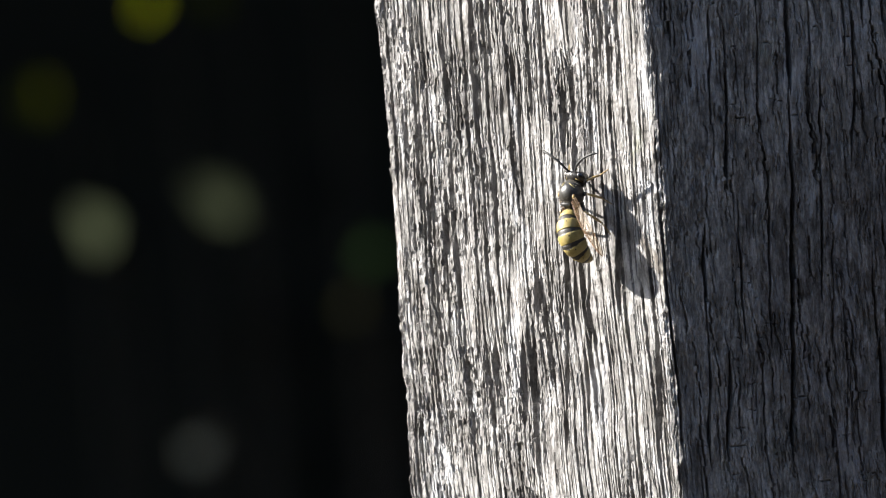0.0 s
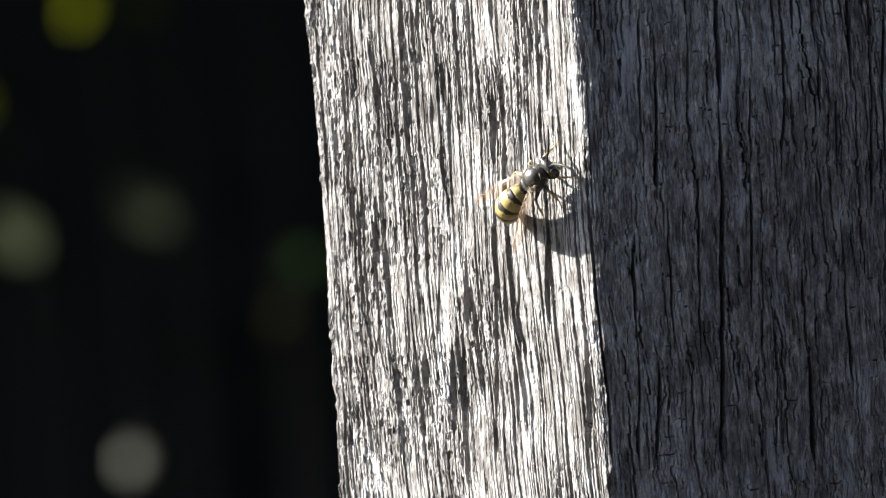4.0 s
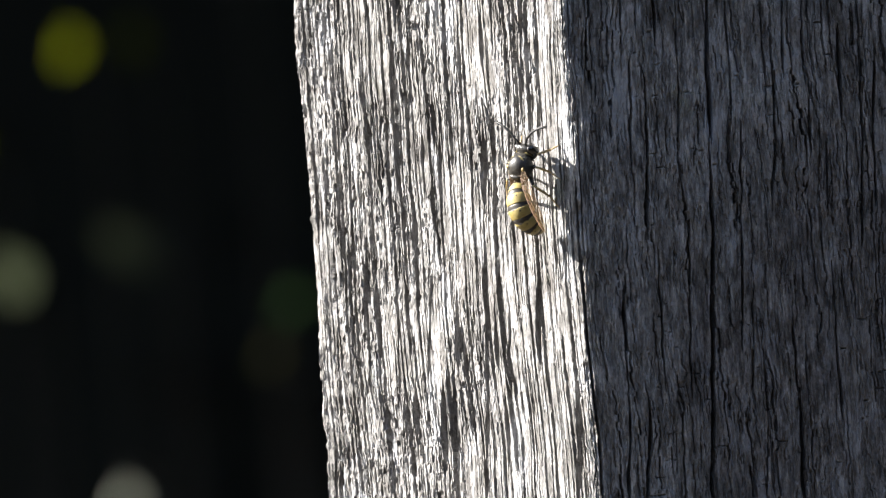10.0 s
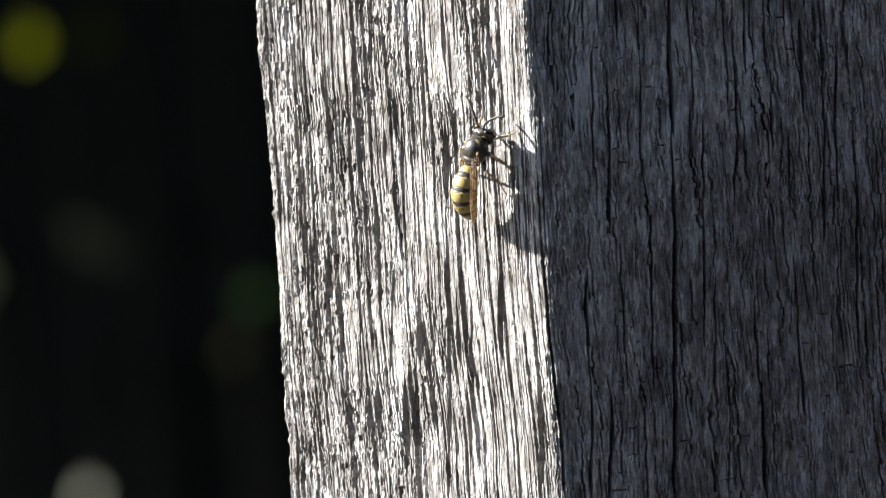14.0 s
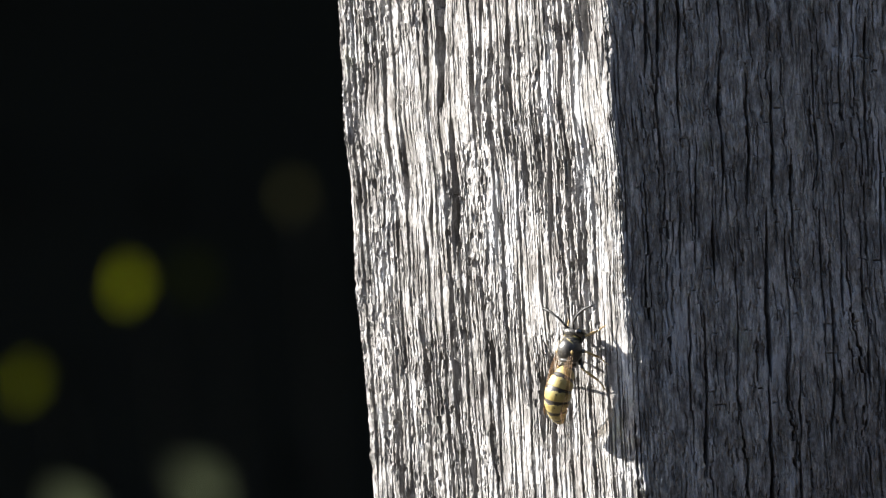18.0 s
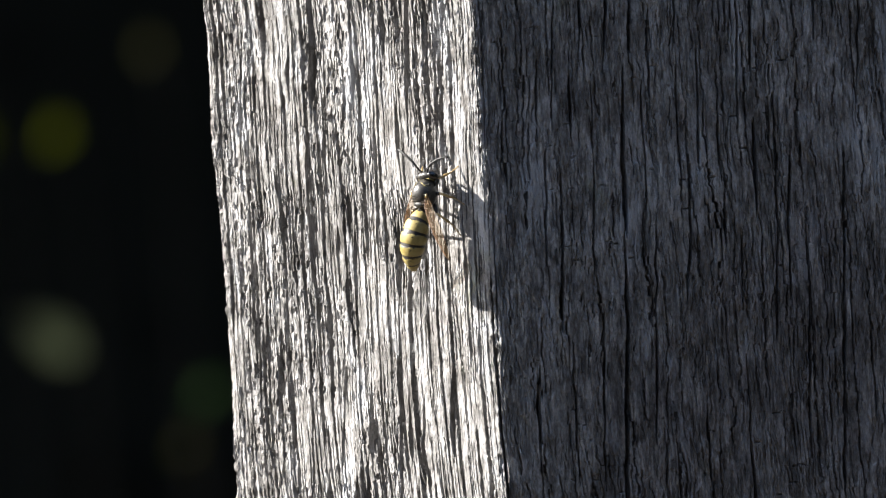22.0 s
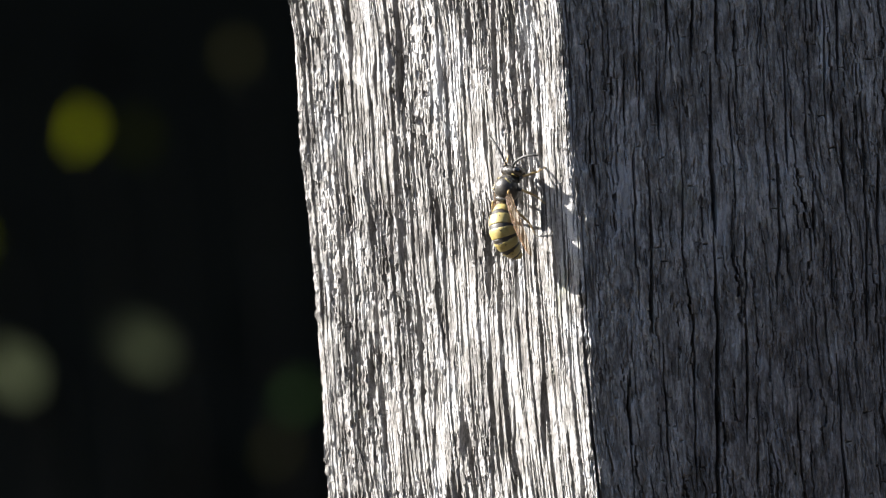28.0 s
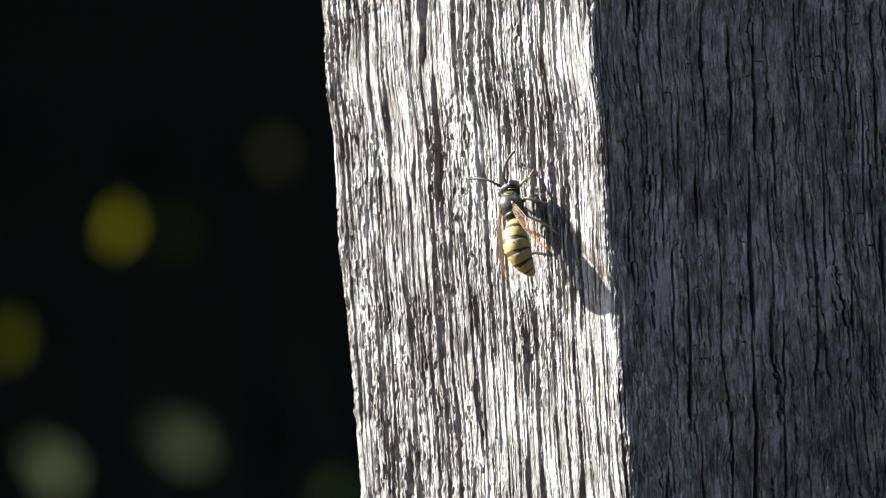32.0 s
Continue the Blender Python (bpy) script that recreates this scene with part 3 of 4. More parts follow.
    for sx in (-1, 1):
        b = Build()
        b.blob((sx * 1.32, 0.12, 0.12), (0.5, 0.72, 1.05), Matrix.Rotation(radians(-18 * sx), 3, 'Y'), n=18)
        b.done("eye", [EYE_DARK], head)
        b = Build()
        b.tube([(sx * 0.25, 0.75, -1.05), (sx * 0.6, 0.95, -1.45), (sx * 0.15, 1.0, -1.75)], [0.26, 0.24, 0.06])
        b.done("mandible", [YELLOW], head)
        b = Build()
        b.tube([(sx * 0.75, -0.55, 0.95), (sx * 1.2, -0.62, 0.5), (sx * 1.35, -0.6, -0.2)], [0.04, 0.055, 0.035])
        b.done("eye_stripe", [YELLOW], head)
    b = Build()
    b.blob((0, 0.55, -0.62), (0.66, 0.3, 0.66))
    b.done("clypeus", [YELLOW], head)
    b = Build()
    for p in ((0, 0.1, 1.34), (-0.24, -0.12, 1.32), (0.24, -0.12, 1.32)):
        b.blob(p, (0.1, 0.1, 0.08), n=8, m=6)
    b.done("ocelli", [EYE_DARK], head)

    antennae = []
    for sx in (-1, 1):
        b = Build()
        path = [(0, 0, 0), (sx * 0.25, 0.55, 0.42), (sx * 0.45, 1.0, 0.72)]
        for k in range(1, 13):
            q = k / 12
            path.append((sx * (0.45 + 3.4 * q ** 1.15), 1.0 + 4.3 * q - 1.6 * q * q, 0.72 + 1.3 * q - 1.3 * q * q))
        b.tube(path, [0.18, 0.17, 0.15] + [0.165 + 0.02 * (k % 2) for k in range(11)] + [0.09], 8)
        antennae.append(b.done("antenna", [JET], root, (sx * 0.35, 2.95, 3.7)))

    wings = []
    for sx in (-1, 1):
        wings.append(wing(root, sx, WING, VEIN, 10.2, 0.85, (sx * 1.0, -0.15, 4.95)))
    legs = []
    # hip, knee, ankle and toe on one side
    for hip, knee, ankle, toe in (((0.7, 1.15, 2.7), (1.9, 2.2, 3.1), (2.8, 3.0, 1.2), (3.5, 3.9, 0.2)),
                                  ((0.85, 0.0, 2.6), (2.5, 0.2, 3.6), (3.5, -0.6, 1.4), (4.4, -1.6, 0.2)),
                                  ((0.8, -1.1, 2.6), (2.2, -2.4, 3.7), (3.6, -4.1, 1.6), (4.1, -5.8, 0.2))):
        for sx in (-1, 1):
            m = lambda p: (sx * (p[0] - hip[0]), p[1] - hip[1], p[2] - hip[2])
            b = Build().tube([m(hip), m([0.5 * (p + q) for p, q in zip(hip, knee)]), m(knee)], [0.34, 0.33, 0.2])
            leg = b.done("leg", [BLACK], root, (sx * hip[0], hip[1], hip[2]))
            b = Build().tube([m(knee), m([0.5 * (p + q) for p, q in zip(knee, ankle)]), m(ankle)], [0.15, 0.2, 0.14])
            b.done("shin", [ORANGE], leg)
            pts = [[p + (q - p) * k / 5 for p, q in zip(ankle, toe)] for k in range(6)]
            b = Build().tube([m(p) for p in pts], [0.11, 0.10, 0.11, 0.085, 0.095, 0.05], 7)
            b.done("foot", [ORANGE], leg)
            legs.append(leg)
    return root, head, abdomen, segments, antennae, wings, legs


def wing(root, sx, skin, vein, length, width, at):
    """A wing folded lengthwise, reaching back from its joint."""
    b = Build()
    n = 14
    edge = []
    for k in range(n + 1):
        q = k / n
        half = width * (0.16 + 0.84 * math.sin(math.pi * min(1, 0.12 + 0.86 * q)) ** 0.7) * (1 if q < 0.98 else 0.5)
        edge.append((sx * 0.25 * q, -length * q, -0.9 * q + 0.35 * math.sin(math.pi * q), half))
    for up in (0.025, -0.025):
        base = len(b.v)
        for x, y, z, h in edge:
            for j in range(7):
                a = j / 6 * 2 - 1
                b.v.append((x + a * h * 0.9, y, z + 0.22 * (1 - a * a) * (h / width) + up + 0.04 * math.sin(9 * a + y)))
        for k in range(n):
            for j in range(6):
                q = (base + k * 7 + j, base + k * 7 + j + 1, base + k * 7 + j + 8, base + k * 7 + j + 7)
                b.f.append(q if up > 0 else tuple(reversed(q)))
                b.i.append(0)
    ob = b.done("wing", [skin], root, at)
    for a, stop, r in ((-0.97, 1.0, 0.07), (0.97, 0.9, 0.03), (-0.55, 0.95, 0.035), (-0.1, 0.8, 0.028), (0.45, 0.7, 0.025)):
        path = []
        for k in range(n + 1):
            q = k / n
            if q <= stop:
                x, y, z, h = edge[k]
                path.append((x + a * h * 0.9, y, z + 0.22 * (1 - a * a) * (h / width) + 0.03))
        Build().tube(path, r, 5).done("vein", [vein], ob)
    return ob


WASP = wasp()


# ---- the small dark visitor at the post's far arris ----
def dark_fly():
    root = tagged(new("small_wasp"), "small shiny black wasp with folded brown wings", "wasp")
    b = Build().blob((0, 0, 0), (1.0, 1.35, 1.0))
    b.blob((0, -1.1, -0.1), (0.7, 0.5, 0.6))
    b.done("thorax", [JET], root, (0, 0, 2.0))
    b = Build().blob((0, 0, 0), (1.2, 0.8, 1.05))
    head = b.done("head", [JET], root, (0, 2.0, 2.1))
    for sx in (-1, 1):
        b = Build().blob((sx * 0.85, 0.1, 0.1), (0.4, 0.55, 0.75))
        b.done("eye", [EYE_DARK], head)
        b = Build().tube([(sx * 0.3, 0.6, 0.3), (sx * 0.7, 1.3, 0.8), (sx * 1.1, 2.2, 0.5)], [0.08, 0.07, 0.05])
        b.done("antenna", [JET], head)
    b = Build()
    for k in range(5):
        b.blob((0, -1.9 - 0.85 * k, -0.1 - 0.12 * k), (1.0 - 0.13 * k, 0.62, 0.9 - 0.12 * k), n=16, m=8)
    b.done("abdomen", [JET], root, (0, 0, 1.9))
    for sx in (-1, 1):
        wing(root, sx, BROWN_WING, VEIN, 5.3, 0.68, (sx * 0.22, -0.1, 2.75 + 0.12 * sx))
    for y, dy in ((0.7, 1.6), (0.0, 0.2), (-0.8, -1.8)):
        for sx in (-1, 1):
            b = Build().tube([(0, 0, 0), (sx * 1.1, dy * 0.5, 0.5), (sx * 1.7, dy, -1.0), (sx * 2.0, dy * 1.4, -1.5)], [0.17, 0.15, 0.1, 0.05])
            b.done("leg", [JET], root, (sx * 0.5, y, 1.5))
    return root


FLY = dark_fly()


# ---- shrubs and hedges ----
def leaf_mesh(length, width, n=5):
    """A leaf with a folded midrib, its tip along +y."""
    v, f = [], []
    for k in range(n + 1):
        q = k / n
        h = width * 0.5 * math.sin(math.pi * min(0.98, 0.04 + 0.94 * q)) ** 0.8
        z = 0.12 * length * math.sin(2.4 * q)
        v += [(-h, length * q, z + h * 0.35), (0, length * q, z), (h, length * q, z + h * 0.35)]
    for k in range(n):
        for j in (0, 1):
            a = k * 3 + j
            f.append((a, a + 1, a + 4, a + 3))
    return v, f


def foliage(name, count, place, size, mat, seed, label, category):
    """One mass of many small leaves, at random places that place(rng) gives."""
    rng = np.random.RandomState(seed)
    base, faces = leaf_mesh(1.0, 0.5, 2)
    base, faces = np.array(base), np.array(faces)
    n = len(base)
    P = place(rng, count)
    q = rng.normal(size=(count, 4))
    q /= np.linalg.norm(q, axis=1)[:, None]
    w, x, y, z = q.T
    R = np.stack([1 - 2 * (y * y + z * z), 2 * (x * y - w * z), 2 * (x * z + w * y), 2 * (x * y + w * z), 1 - 2 * (x * x + z * z), 2 * (y * z - w * x),
                  2 * (x * z - w * y), 2 * (y * z + w * x), 1 - 2 * (x * x + y * y)], -1).reshape(-1, 3, 3)
    S = size * rng.uniform(0.6, 1.3, count)
    V = np.einsum('kij,nj->kni', R, base) * S[:, None, None] + P[:, None, :]
    F = (faces[None] + (np.arange(count) * n)[:, None, None]).reshape(-1, 4)
    me = bpy.data.meshes.new(name)
    me.vertices.add(count * n)
    me.vertices.foreach_set("co", V.ravel())
    me.loops.add(F.size)
    me.loops.foreach_set("vertex_index", F.ravel())
    me.polygons.add(len(F))
    me.polygons.foreach_set("loop_start", np.arange(0, F.size, 4))
    me.update()
    me.materials.append(mat)
    return me


def hedge(x0, x1, y0, y1, height, count, seed, overhang=0.0):
    """A dense hedge: an uneven, bulging core coloured near-black for shaded twigs, with leaves as dark all over it."""
    v, f = [], []
    nx, nz = 120, 30

    def side(a):
        c, s = math.cos(a), math.sin(a)
        m = (abs(c) ** 8 + abs(s) ** 8) ** 0.125
        return c / m, s / m

    def surface(a, h):
        """A point of the core at the turn a and the height h from 0 to 1, bulging and drawn in towards the top."""
        c, s = side(a)
        x, y = 0.5 * (x0 + x1) + 0.5 * (x1 - x0) * c, 0.5 * (y0 + y1) + 0.5 * (y1 - y0) * s
        z = height * h
        d = 0.16 * noise.noise(Vector((x * 1.3, y * 1.3, z * 1.1 + seed))) + 0.07 * noise.noise(Vector((x * 4, y * 4, z * 3 + seed))) - 0.22 * h ** 4
        # added lip above the view, which blocks sky light from the hedge's front
        d += overhang * float(step(0.42, 0.66, h)) * max(0.0, -s)
        rise = 0.25 * noise.noise(Vector((x * 0.9, y * 0.9, seed * 3.1))) * h ** 3
        return (x + d * c, y + d * s, z * (1 + 0.3 * rise) - 0.05)

    for j in range(nz + 1):
        for k in range(nx):
            v.append(surface(2 * math.pi * (k + 0.5) / nx, j / nz))
    for j in range(nz):
        for k in range(nx):
            f.append((j * nx + k, j * nx + (k + 1) % nx, (j + 1) * nx + (k + 1) % nx, (j + 1) * nx + k))
    v.append((0.5 * (x0 + x1), 0.5 * (y0 + y1), height * 1.03))
    f += [(nz * nx + k, nz * nx + (k + 1) % nx, len(v) - 1) for k in range(nx)]
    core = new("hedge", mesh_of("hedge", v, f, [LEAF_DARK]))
    tagged(core, "dense hedge coloured near-black for deep shade", "hedge")
    pts = np.array(v[:-1])

    def place(rng, n):
        k = rng.randint(0, len(pts), n)
        P = pts[k] + rng.normal(0, 0.07, (n, 3)) * (1, 1, 2)
        top = rng.uniform(0, 1, n) < 0.22
        t = rng.uniform(0, 1, (n, 1))
        rim = pts[nz * nx + rng.randint(0, nx, n)]
        P = np.where(top[:, None], rim * t + np.array(v[-1]) * (1 - t) + rng.normal(0, 0.06, (n, 3)), P)
        P[:, 2] = np.maximum(P[:, 2], 0.03)
        return P

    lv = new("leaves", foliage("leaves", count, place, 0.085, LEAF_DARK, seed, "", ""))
    lv.parent = core
    tagged(lv, kind="stuff")


hedge(-6.0, 6.0, 6.8, 7.8, 5.0, 26000, 1, 0.9)
# two unseen hedges, added on the right and behind the camera to block sky light
hedge(3.1, 4.0, -3.0, 6.4, 4.0, 15000, 3)
hedge(-5.0, 4.0, -4.6, -3.7, 3.1, 13000, 4)
# unseen hedge, added on the left to keep the sun off the backdrop
hedge(-7.2, -6.2, 6.7, 10.2, 5.8, 9000, 5)


FLUTTER = []


def shrub():
    """A sparse shrub behind the post whose outermost leaves catch the sun."""
    root = tagged(new("shrub"), "sparse shrub with a few sunlit leaves behind the post", "shrub")
    rng = random.Random(11)
    for x, z, length, ratio, roll, mat in LEAVES:
        y = 5.0 + rng.uniform(-0.25, 0.25)
        k = (y - EYE[1]) / -EYE[1]
        p = Vector((x * 0.001 * k, y, EYE[2] + z * 0.001 * k))
        v, f = leaf_mesh(length, length * ratio)
        ob = new("leaf", mesh_of("leaf", v, f, [mat]))
        ob.parent = root
        lit = look(p, p + Vector((-0.85 + rng.uniform(-.2, .2), -0.9, 0.45)), roll) @ pose(0, -length * 0.5, 0)
        turned = look(p, p + Vector((0.3, -1.0, -0.1)), roll) @ pose(0, -length * 0.5, 0)
        FLUTTER.append((ob, lit, turned))
        ob.matrix_basis = lit
        b = Build()
        path = [Vector((p.x * 1.1, p.y + 1.35, 0.0)), Vector((p.x * 1.12, p.y + 1.37, 0.5 * p.z)), Vector((p.x * 1.1, p.y + 1.35, p.z - 0.1)),
                Vector((p.x * 1.06, p.y + 1.0, p.z - 0.02)), Vector((p.x * 1.02, p.y + 0.5, p.z + 0.005)), p]
        b.tube([c * 1000 for c in path], [4, 3.4, 2.6, 1.6, 0.9, 0.5], 6)
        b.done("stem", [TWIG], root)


# aim to the right and upward in millimetres at the post's distance, leaf length in metres, its width to length, its lean in degrees
LEAVES = [
    (-51.8, 32.8, 0.024, .72, -8, LEAF_YELLOW),
    (-42.8, 3.4, 0.045, .50, -55, LEAF_PALE),
    (-62.1, 1.2, 0.045, .50, -50, LEAF_PALE),
    (-48.6, -32.0, 0.017, .95, 0, LEAF_GLINT),
    (-67.4, 19.9, 0.024, .72, 10, LEAF_OLIVE),
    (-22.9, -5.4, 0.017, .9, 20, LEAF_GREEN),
    (-27.7, 43.9, 0.018, .8, -20, LEAF_SHADED),
    (-26.3, -12.8, 0.017, .7, 30, LEAF_SHADED),
    (-41.7, 32.8, 0.023, .8, 0, LEAF_DIMMED),
]
shrub()


# ---- what moves ----
# seconds, place along the face from its arris and up in millimetres, heading in degrees
WASP_PATH = [
    (0, -12.93, 0.5, 9.7), (1, -9.68, 2.16, 41.8), (2, -9, 3.04, 55.8), (3, -6.17, 3.77, 57.5),
    (3.5, -6.45, 3.51, 53), (5.5, -5.4, 5.1, 60.7), (6, -5.9, 5.57, 57.2), (7, -6.44, 6.34, 53.4),
    (7.5, -6.01, 7.05, 21.6), (8, -6.81, 9.81, 3.5), (8.5, -6.95, 10.66, -9.3), (9, -7.13, 10.67, 3.5),
    (9.5, -5.75, 9.84, -1.5), (10, -6.62, 11.05, 13.1), (10.5, -6.98, 9.11, 3.4), (11, -6.83, 11.24, 17.8),
    (11.5, -5.53, 10.94, 9.4), (12, -7.06, 11.78, 15.4), (12.5, -6.26, 10.93, 24.5), (13, -8.05, 12.16, 26.5),
    (13.5, -7.77, 12.71, 26.6), (15.5, -7.7, 14.32, 5.6), (16, -9.15, 16.73, 11.8), (16.5, -7.51, 18.1, 3.3),
    (17, -8.43, 18.08, 12.9), (17.5, -7.5, 17.66, 5.7), (18, -7.8, 18.78, 8.1), (18.5, -6.78, 17.69, 5.5),
    (19, -8.53, 18.25, 5.4), (19.5, -7.09, 18.19, 3.2), (20, -8.41, 19.81, 3.1), (20.5, -7.64, 19.77, 2.9),
    (21, -8.21, 19.97, 9.2), (21.5, -7.02, 20, 5.5), (22, -8, 20.35, 5.5), (22.5, -7.24, 19.68, 5.5),
    (23, -7.86, 20.38, 5.6), (24, -7.97, 20.74, 8.4), (25, -8.27, 20.31, 24.6), (25.5, -8.64, 21.2, 22.5),
    (27.5, -8.48, 21.03, 28.9), (28, -9, 21.57, 15.7), (28.5, -8.04, 19.77, 23.7), (29, -8.37, 22.17, 18.2),
    (29.5, -9.14, 21.49, 18.2), (30, -9.31, 21.02, 18), (30.5, -10.6, 24.09, 3.3), (31, -10.76, 27.02, 1.2),
    (31.5, -11.52, 28.58, -5.3), (32, -14.17, 33.49, -19.7),
]
# seconds, x, y, z in millimetres, heading, roll in degrees
FLY_PATH = [
    (0, -5.7, 70.12, -22.39, 10, 0), (15.2, -11.7, 48.12, 1.61, 10, 0), (15.5, -17.7, 40.12, 7.61, 14, 0),
    (15.6, -18.99, 40.12, 9.5, 44, 0), (15.8, -18.9, 31.12, 10.27, 64, 0), (15.9, -17.67, 31.12, 10.87, 69, 0),
    (16, -17.61, 31.12, 12.64, 29, 0), (16.1, -19.28, 31.12, 14.27, 12, 0), (16.2, -20.18, 31.12, 16.09, 4, 0),
    (16.3, -19.74, 40.12, 18.36, 4, 0), (16.4, -18.31, 40.12, 19.69, 4, 0), (16.6, -17.7, 40.12, 33.84, 4, 0),
    (16.7, -18.73, 31.12, 36.65, 14, 0), (16.8, -19.2, 31.12, 38.13, 9, 0), (16.9, -19.9, 31.12, 40.97, 12, 0),
    (17, -18.38, 31.12, 44.48, 4, 0), (17.3, -18.38, 31.12, 56.48, 4, 0), (18, -16.38, 41.12, 89.48, 4, 0),
    (32, -4.38, 61.12, 104.48, 4, 0),
]


# seconds, the abdomen's droop and swing to its right in degrees
ABDOMEN_PATH = [
    (0, -7, 23.5), (1, -4.5, 18.5), (2, 13.5, -2.5), (3, 13.5, -10), (3.5, 3.5, -2.5), (5.5, 8.5, 2.5),
    (6, 8.5, -5), (7, 6, -5), (8, -9.5, 6), (9, -2, 13.5), (10, 0.5, 26), (11, -2, 13.5),
    (12, 0.5, 26), (13, 0.5, 26), (13.5, 0.5, 8.5), (15.5, -2, 13.5), (16, 0.5, 26), (17, -2, 11),
    (18, -2, -11.5), (19, -2, -4), (20, -2, 3.5), (21, -2, -6.5), (22, -2, -9), (23, 0.5, 18.5),
    (24, -4.5, 16), (25, -2, -9), (25.5, -2, 6), (27.5, -9.5, -4), (28, -7, 24), (29, -7, 16),
    (29.5, -12, 21), (30, -7, 26), (30.5, -9.5, 26), (31, -7, 11), (32, -7, -4),
]


# seconds, degrees by which each ring is bent under the one before
CURL = [
    (0, 5), (1, 4), (2, 9), (6, 9), (7, 6), (8, 2), (9, 5), (11, 4), (12, 3), (13, 3), (15.5, 4), (16, 3), (17, 0), (18, -1),
    (20, 0), (21, -4), (22, -4), (23, 7), (24, 8), (25, -5), (25.5, -4), (27.5, 2), (28, 4), (29, 3), (30, 6), (31, 5), (32, 0),
]


def sway(seed, step_s, rest, spread):
    """Rows of small restless turns about three axes, in degrees, from the clip's start to its end."""
    rng = random.Random(seed)
    n = round(32.0 / step_s)
    return [(k * step_s, [r + rng.uniform(-w, w) for r, w in zip(rest, spread)]) for k in range(n + 1)]


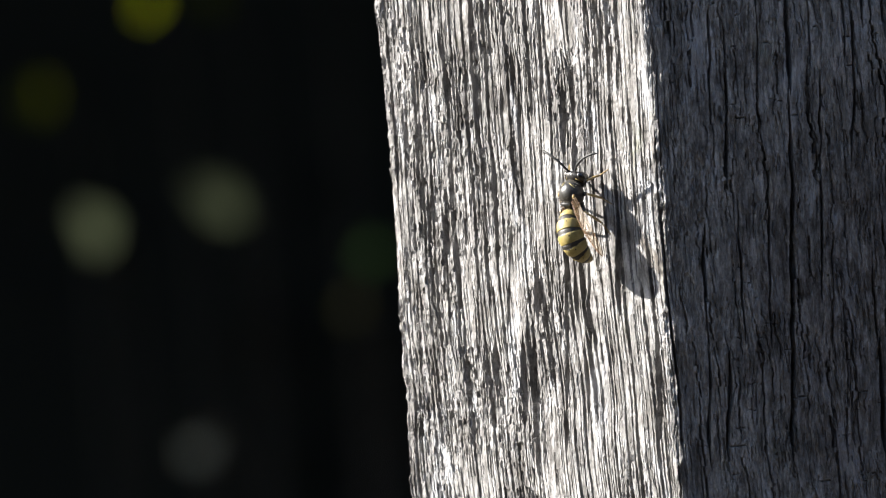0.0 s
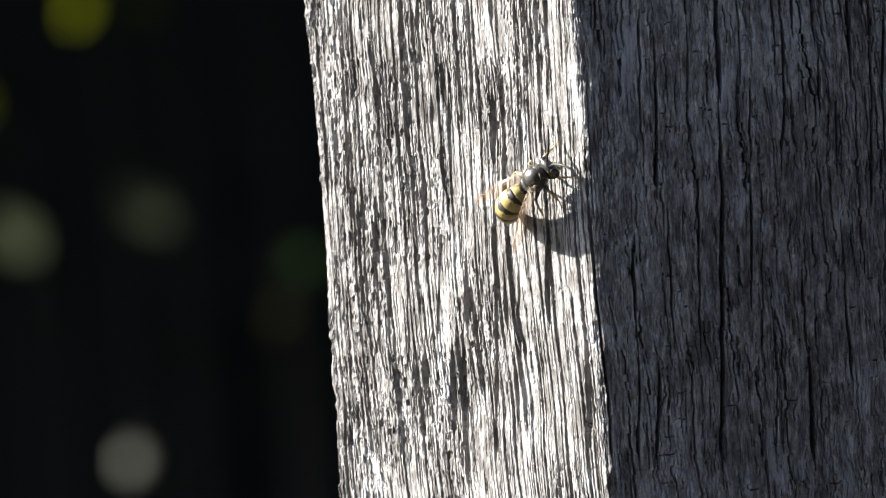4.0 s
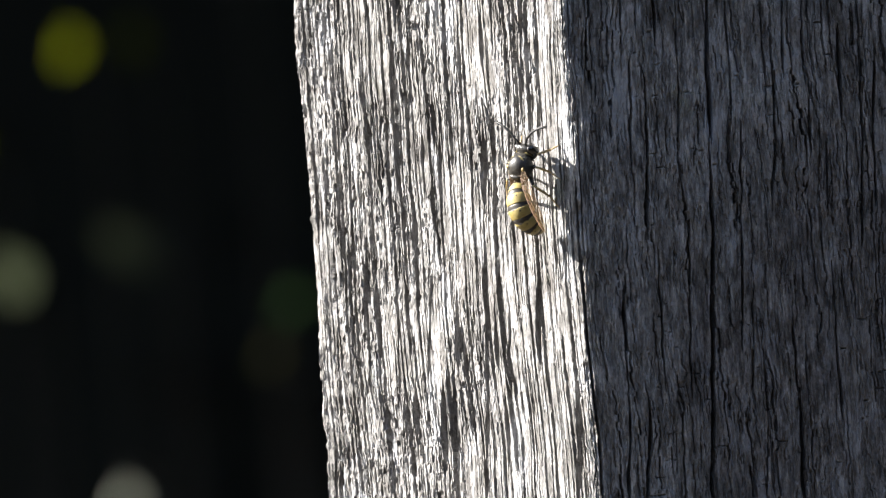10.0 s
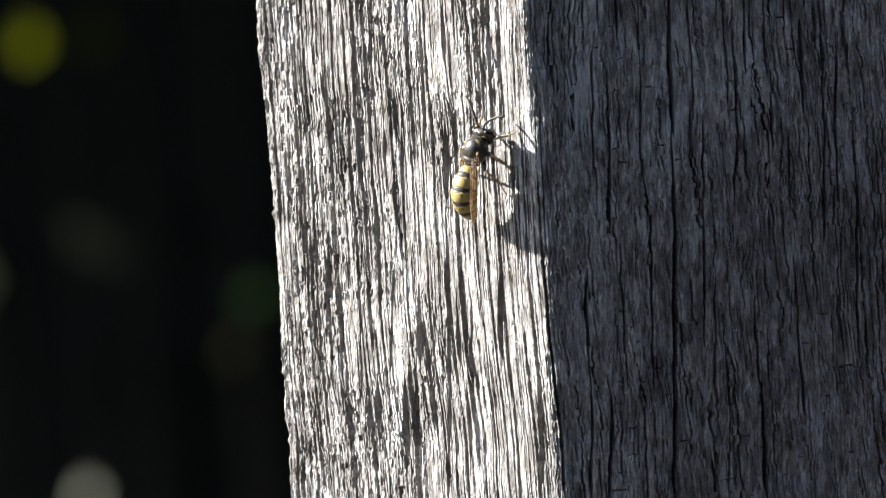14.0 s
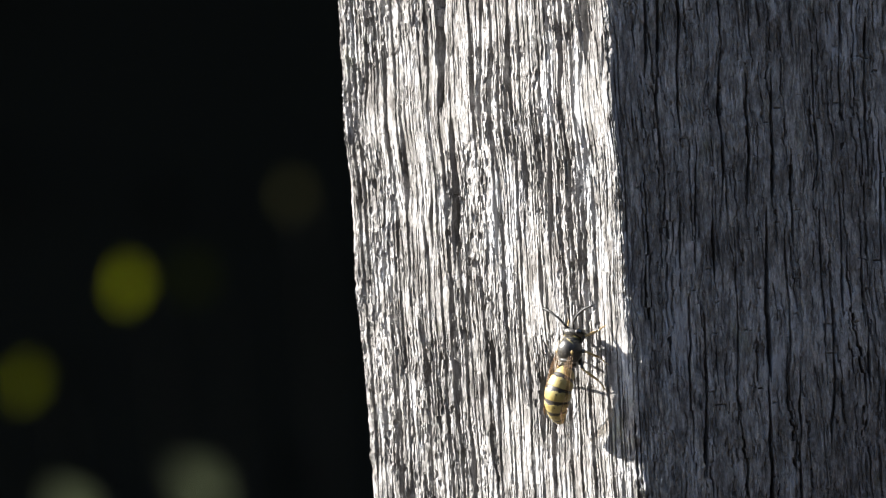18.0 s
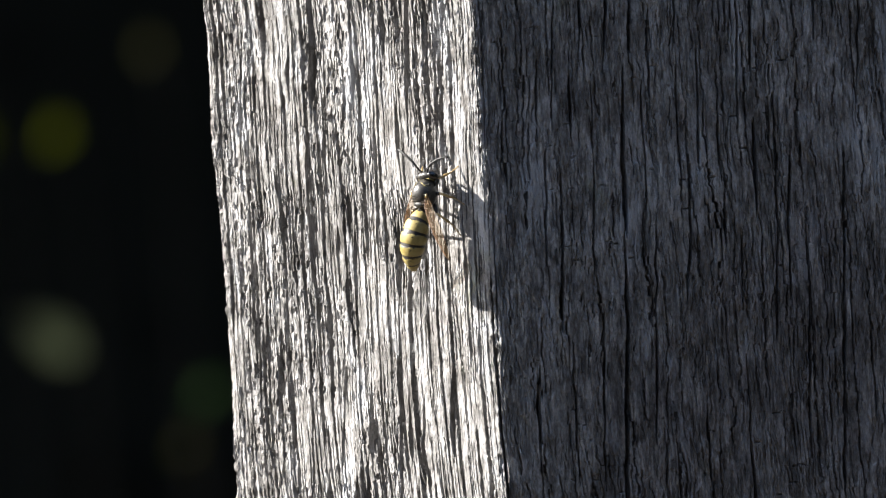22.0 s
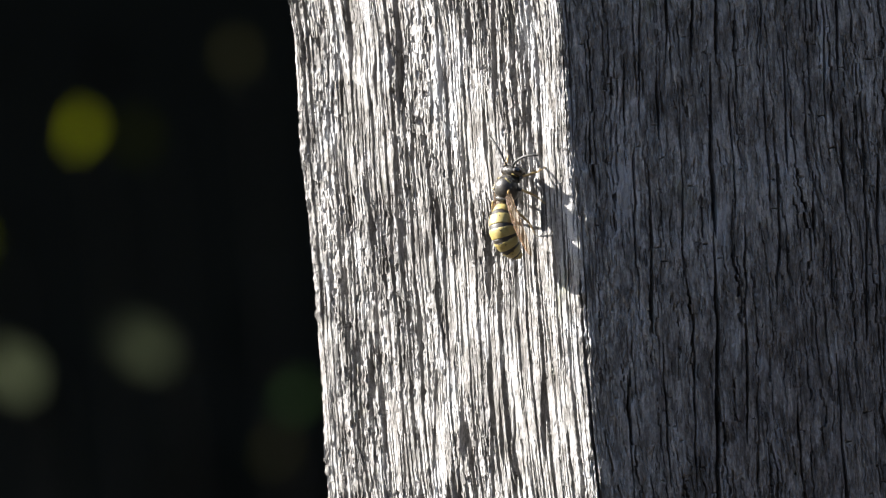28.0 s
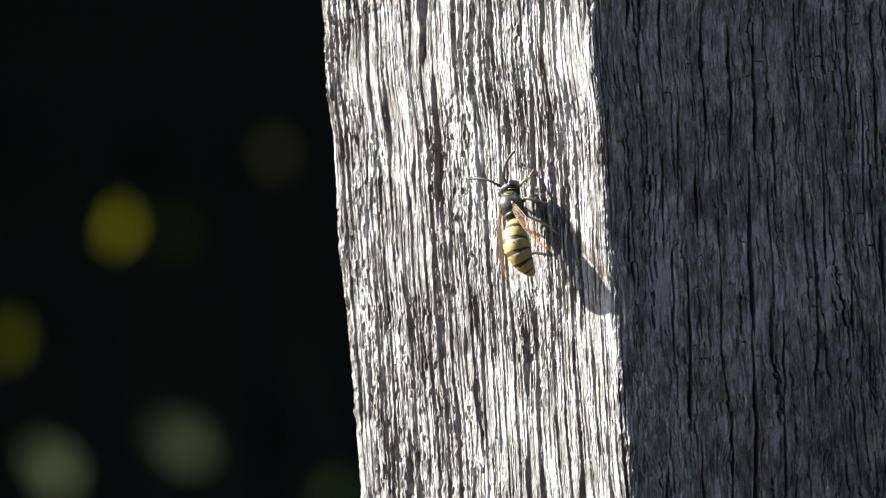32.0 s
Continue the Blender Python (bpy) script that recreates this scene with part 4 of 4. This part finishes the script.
def motions():
    root, head, abdomen, segments, antennae, wings, legs = WASP
    walk(root, [(t, on_face(u, z, 0.0, a)) for t, u, z, a in WASP_PATH])
    home = {ob: Matrix.Translation(ob.location) for ob in (head, abdomen, *antennae, *wings, *legs)}
    rows = [(t, home[abdomen] @ pose(0, 0, 0, p, 0, y)) for t, p, y in ABDOMEN_PATH]
    walk(abdomen, rows)
    # the rings bend one on another as the abdomen curls under and stretches
    curl = [(t, pose(0, 0, 0, a)) for t, a in CURL]
    bent = [Matrix.Identity(4) for _ in curl]
    for ob, joint in segments:
        if joint is not None:
            bent = [m @ Matrix.Translation(joint) @ turn @ Matrix.Translation(-joint) for m, (_, turn) in zip(bent, curl)]
        walk(ob, [(t, m) for m, (t, _) in zip(bent, curl)])
    walk(head, [(t, home[head] @ pose(0, 0, 0, *r)) for t, r in sway(3, 0.8, (-24, 0, 4), (6, 4, 8))])
    for k, (ob, sx) in enumerate(zip(antennae, (-1, 1))):
        walk(ob, [(t, home[ob] @ pose(0, 0, 0, *r)) for t, r in sway(20 + k, 0.5, (2, 0, -6 * sx), (8, 4, 8))])
    # the wings lie along the abdomen and swing with it, lifted aside now and then
    for ob, sx, spread in ((wings[0], -1, LEFT_WING), (wings[1], 1, RIGHT_WING)):
        ts = sorted({r[0] for r in spread} | {r[0] for r in ABDOMEN_PATH})
        lift, out = (np.interp(ts, [r[0] for r in spread], [r[k] for r in spread]) for k in (1, 2))
        swing = np.interp(ts, [r[0] for r in ABDOMEN_PATH], [r[2] for r in ABDOMEN_PATH])
        walk(ob, [(t, home[ob] @ pose(0, 0, 0, a, 0, y + sx * o)) for t, a, o, y in zip(ts, lift, out, swing)])
    # short steps, one leg after another, while it walks
    for k, ob in enumerate(legs):
        sx = -1 if k % 2 == 0 else 1
        rng = random.Random(50 + k)
        walk(ob, [(t, home[ob] @ pose(0, 0, 0, rng.uniform(-3, 3), 0, sx * rng.uniform(-9, 9))) for t in [0.4 * j for j in range(81)]])
    # two yellow leaves turn into the sun by turns as gusts pass, the pale ones nod
    gust = ((0, 0), (5.5, 0.1), (7.8, 0.05), (8.6, 1), (9.3, 1), (10.0, 0.05), (13, 0.1), (16, 0.2), (19, 0.1), (20.3, 0.2), (21, 0.8), (22, 1), (25.5, 0.9), (27.3, 0.1), (28, 0), (32, 0))
    for k, flip in ((0, 0), (len(FLUTTER) - 1, 1)):
        ob, lit, turned = FLUTTER[k]
        q0, q1 = lit.to_quaternion(), turned.to_quaternion()
        bob = Vector((0.005, 0, 0.009)) * (1 - flip)
        walk(ob, [(t, Matrix.Translation(lit.translation + bob * (t > 27)) @ q0.slerp(q1, abs(flip - g)).to_matrix().to_4x4()) for t, g in gust])
    nods = (((0, 0.4), (2, 0.3), (3, 0.7), (4.5, 0.5), (6, 0.2), (9, 0), (9.8, 0.8), (11, 0.9), (13, 0.9), (16, 0.3), (18, 0.3), (23, 0.4), (27.5, 0.4), (28.6, 0.6), (30, 0.6), (31, 0.5), (32, 0.4)),
            ((0, 0), (3, 0.3), (6, 0.2), (9, 0), (13, 0.6), (17, 0), (20, 0.3), (28, 0.2), (30, 0.2), (32, 0.2)),
            ((0, 0.8), (2, 0.7), (3, 0.5), (6, 0.1), (8, 0), (32, 0)),
            ((0, 0.8), (1, 0.2), (32, 0.1)))
    for (ob, lit, turned), rows in zip(FLUTTER[1:5], nods):
        q0, q1 = lit.to_quaternion(), turned.to_quaternion()
        walk(ob, [(t, Matrix.Translation(lit.translation) @ q0.slerp(q1, g).to_matrix().to_4x4()) for t, g in rows])
    walk(FLY, [(t, pose(x * 0.001, y * 0.001, REST + z * 0.001) @ Matrix((along_lit, Vector((0, 0, 1)), out_lit)).transposed().to_4x4()
                @ pose(0, 0, 0, 0, roll, -a)) for t, x, y, z, a, roll in FLY_PATH])


# seconds, lift and spread from the abdomen in degrees
LEFT_WING = [(0, 8, 0), (1.5, 8, 4), (2, -6, 13), (6, -6, 15), (7.5, 6, 4), (15.3, 6, 0), (15.8, -4, 29), (16.7, -4, 29), (17.2, 4, 8), (18, 4, 8), (18.6, 4, 44), (19.4, 4, 48), (20.2, 4, 44), (20.6, 4, 8),
             (28.5, 2, 4), (29.5, -2, 27), (30.3, -2, 28), (31, 0, 22), (32, -2, 17)]
RIGHT_WING = [(0, -8, 16), (1, -8, 22), (2, -14, 34), (6, -14, 34), (7.5, -10, 12), (18.4, -10, 9), (18.8, -10, 2), (20.0, -10, 2), (20.6, -8, 26), (21.5, -8, 40), (22.3, -8, 36), (23, -8, 20), (24, -8, 12), (25, -8, 34), (25.5, -8, 34), (27.5, -9, 16), (29, -9, 10), (31, -10, 14), (32, -10, 28)]
motions()
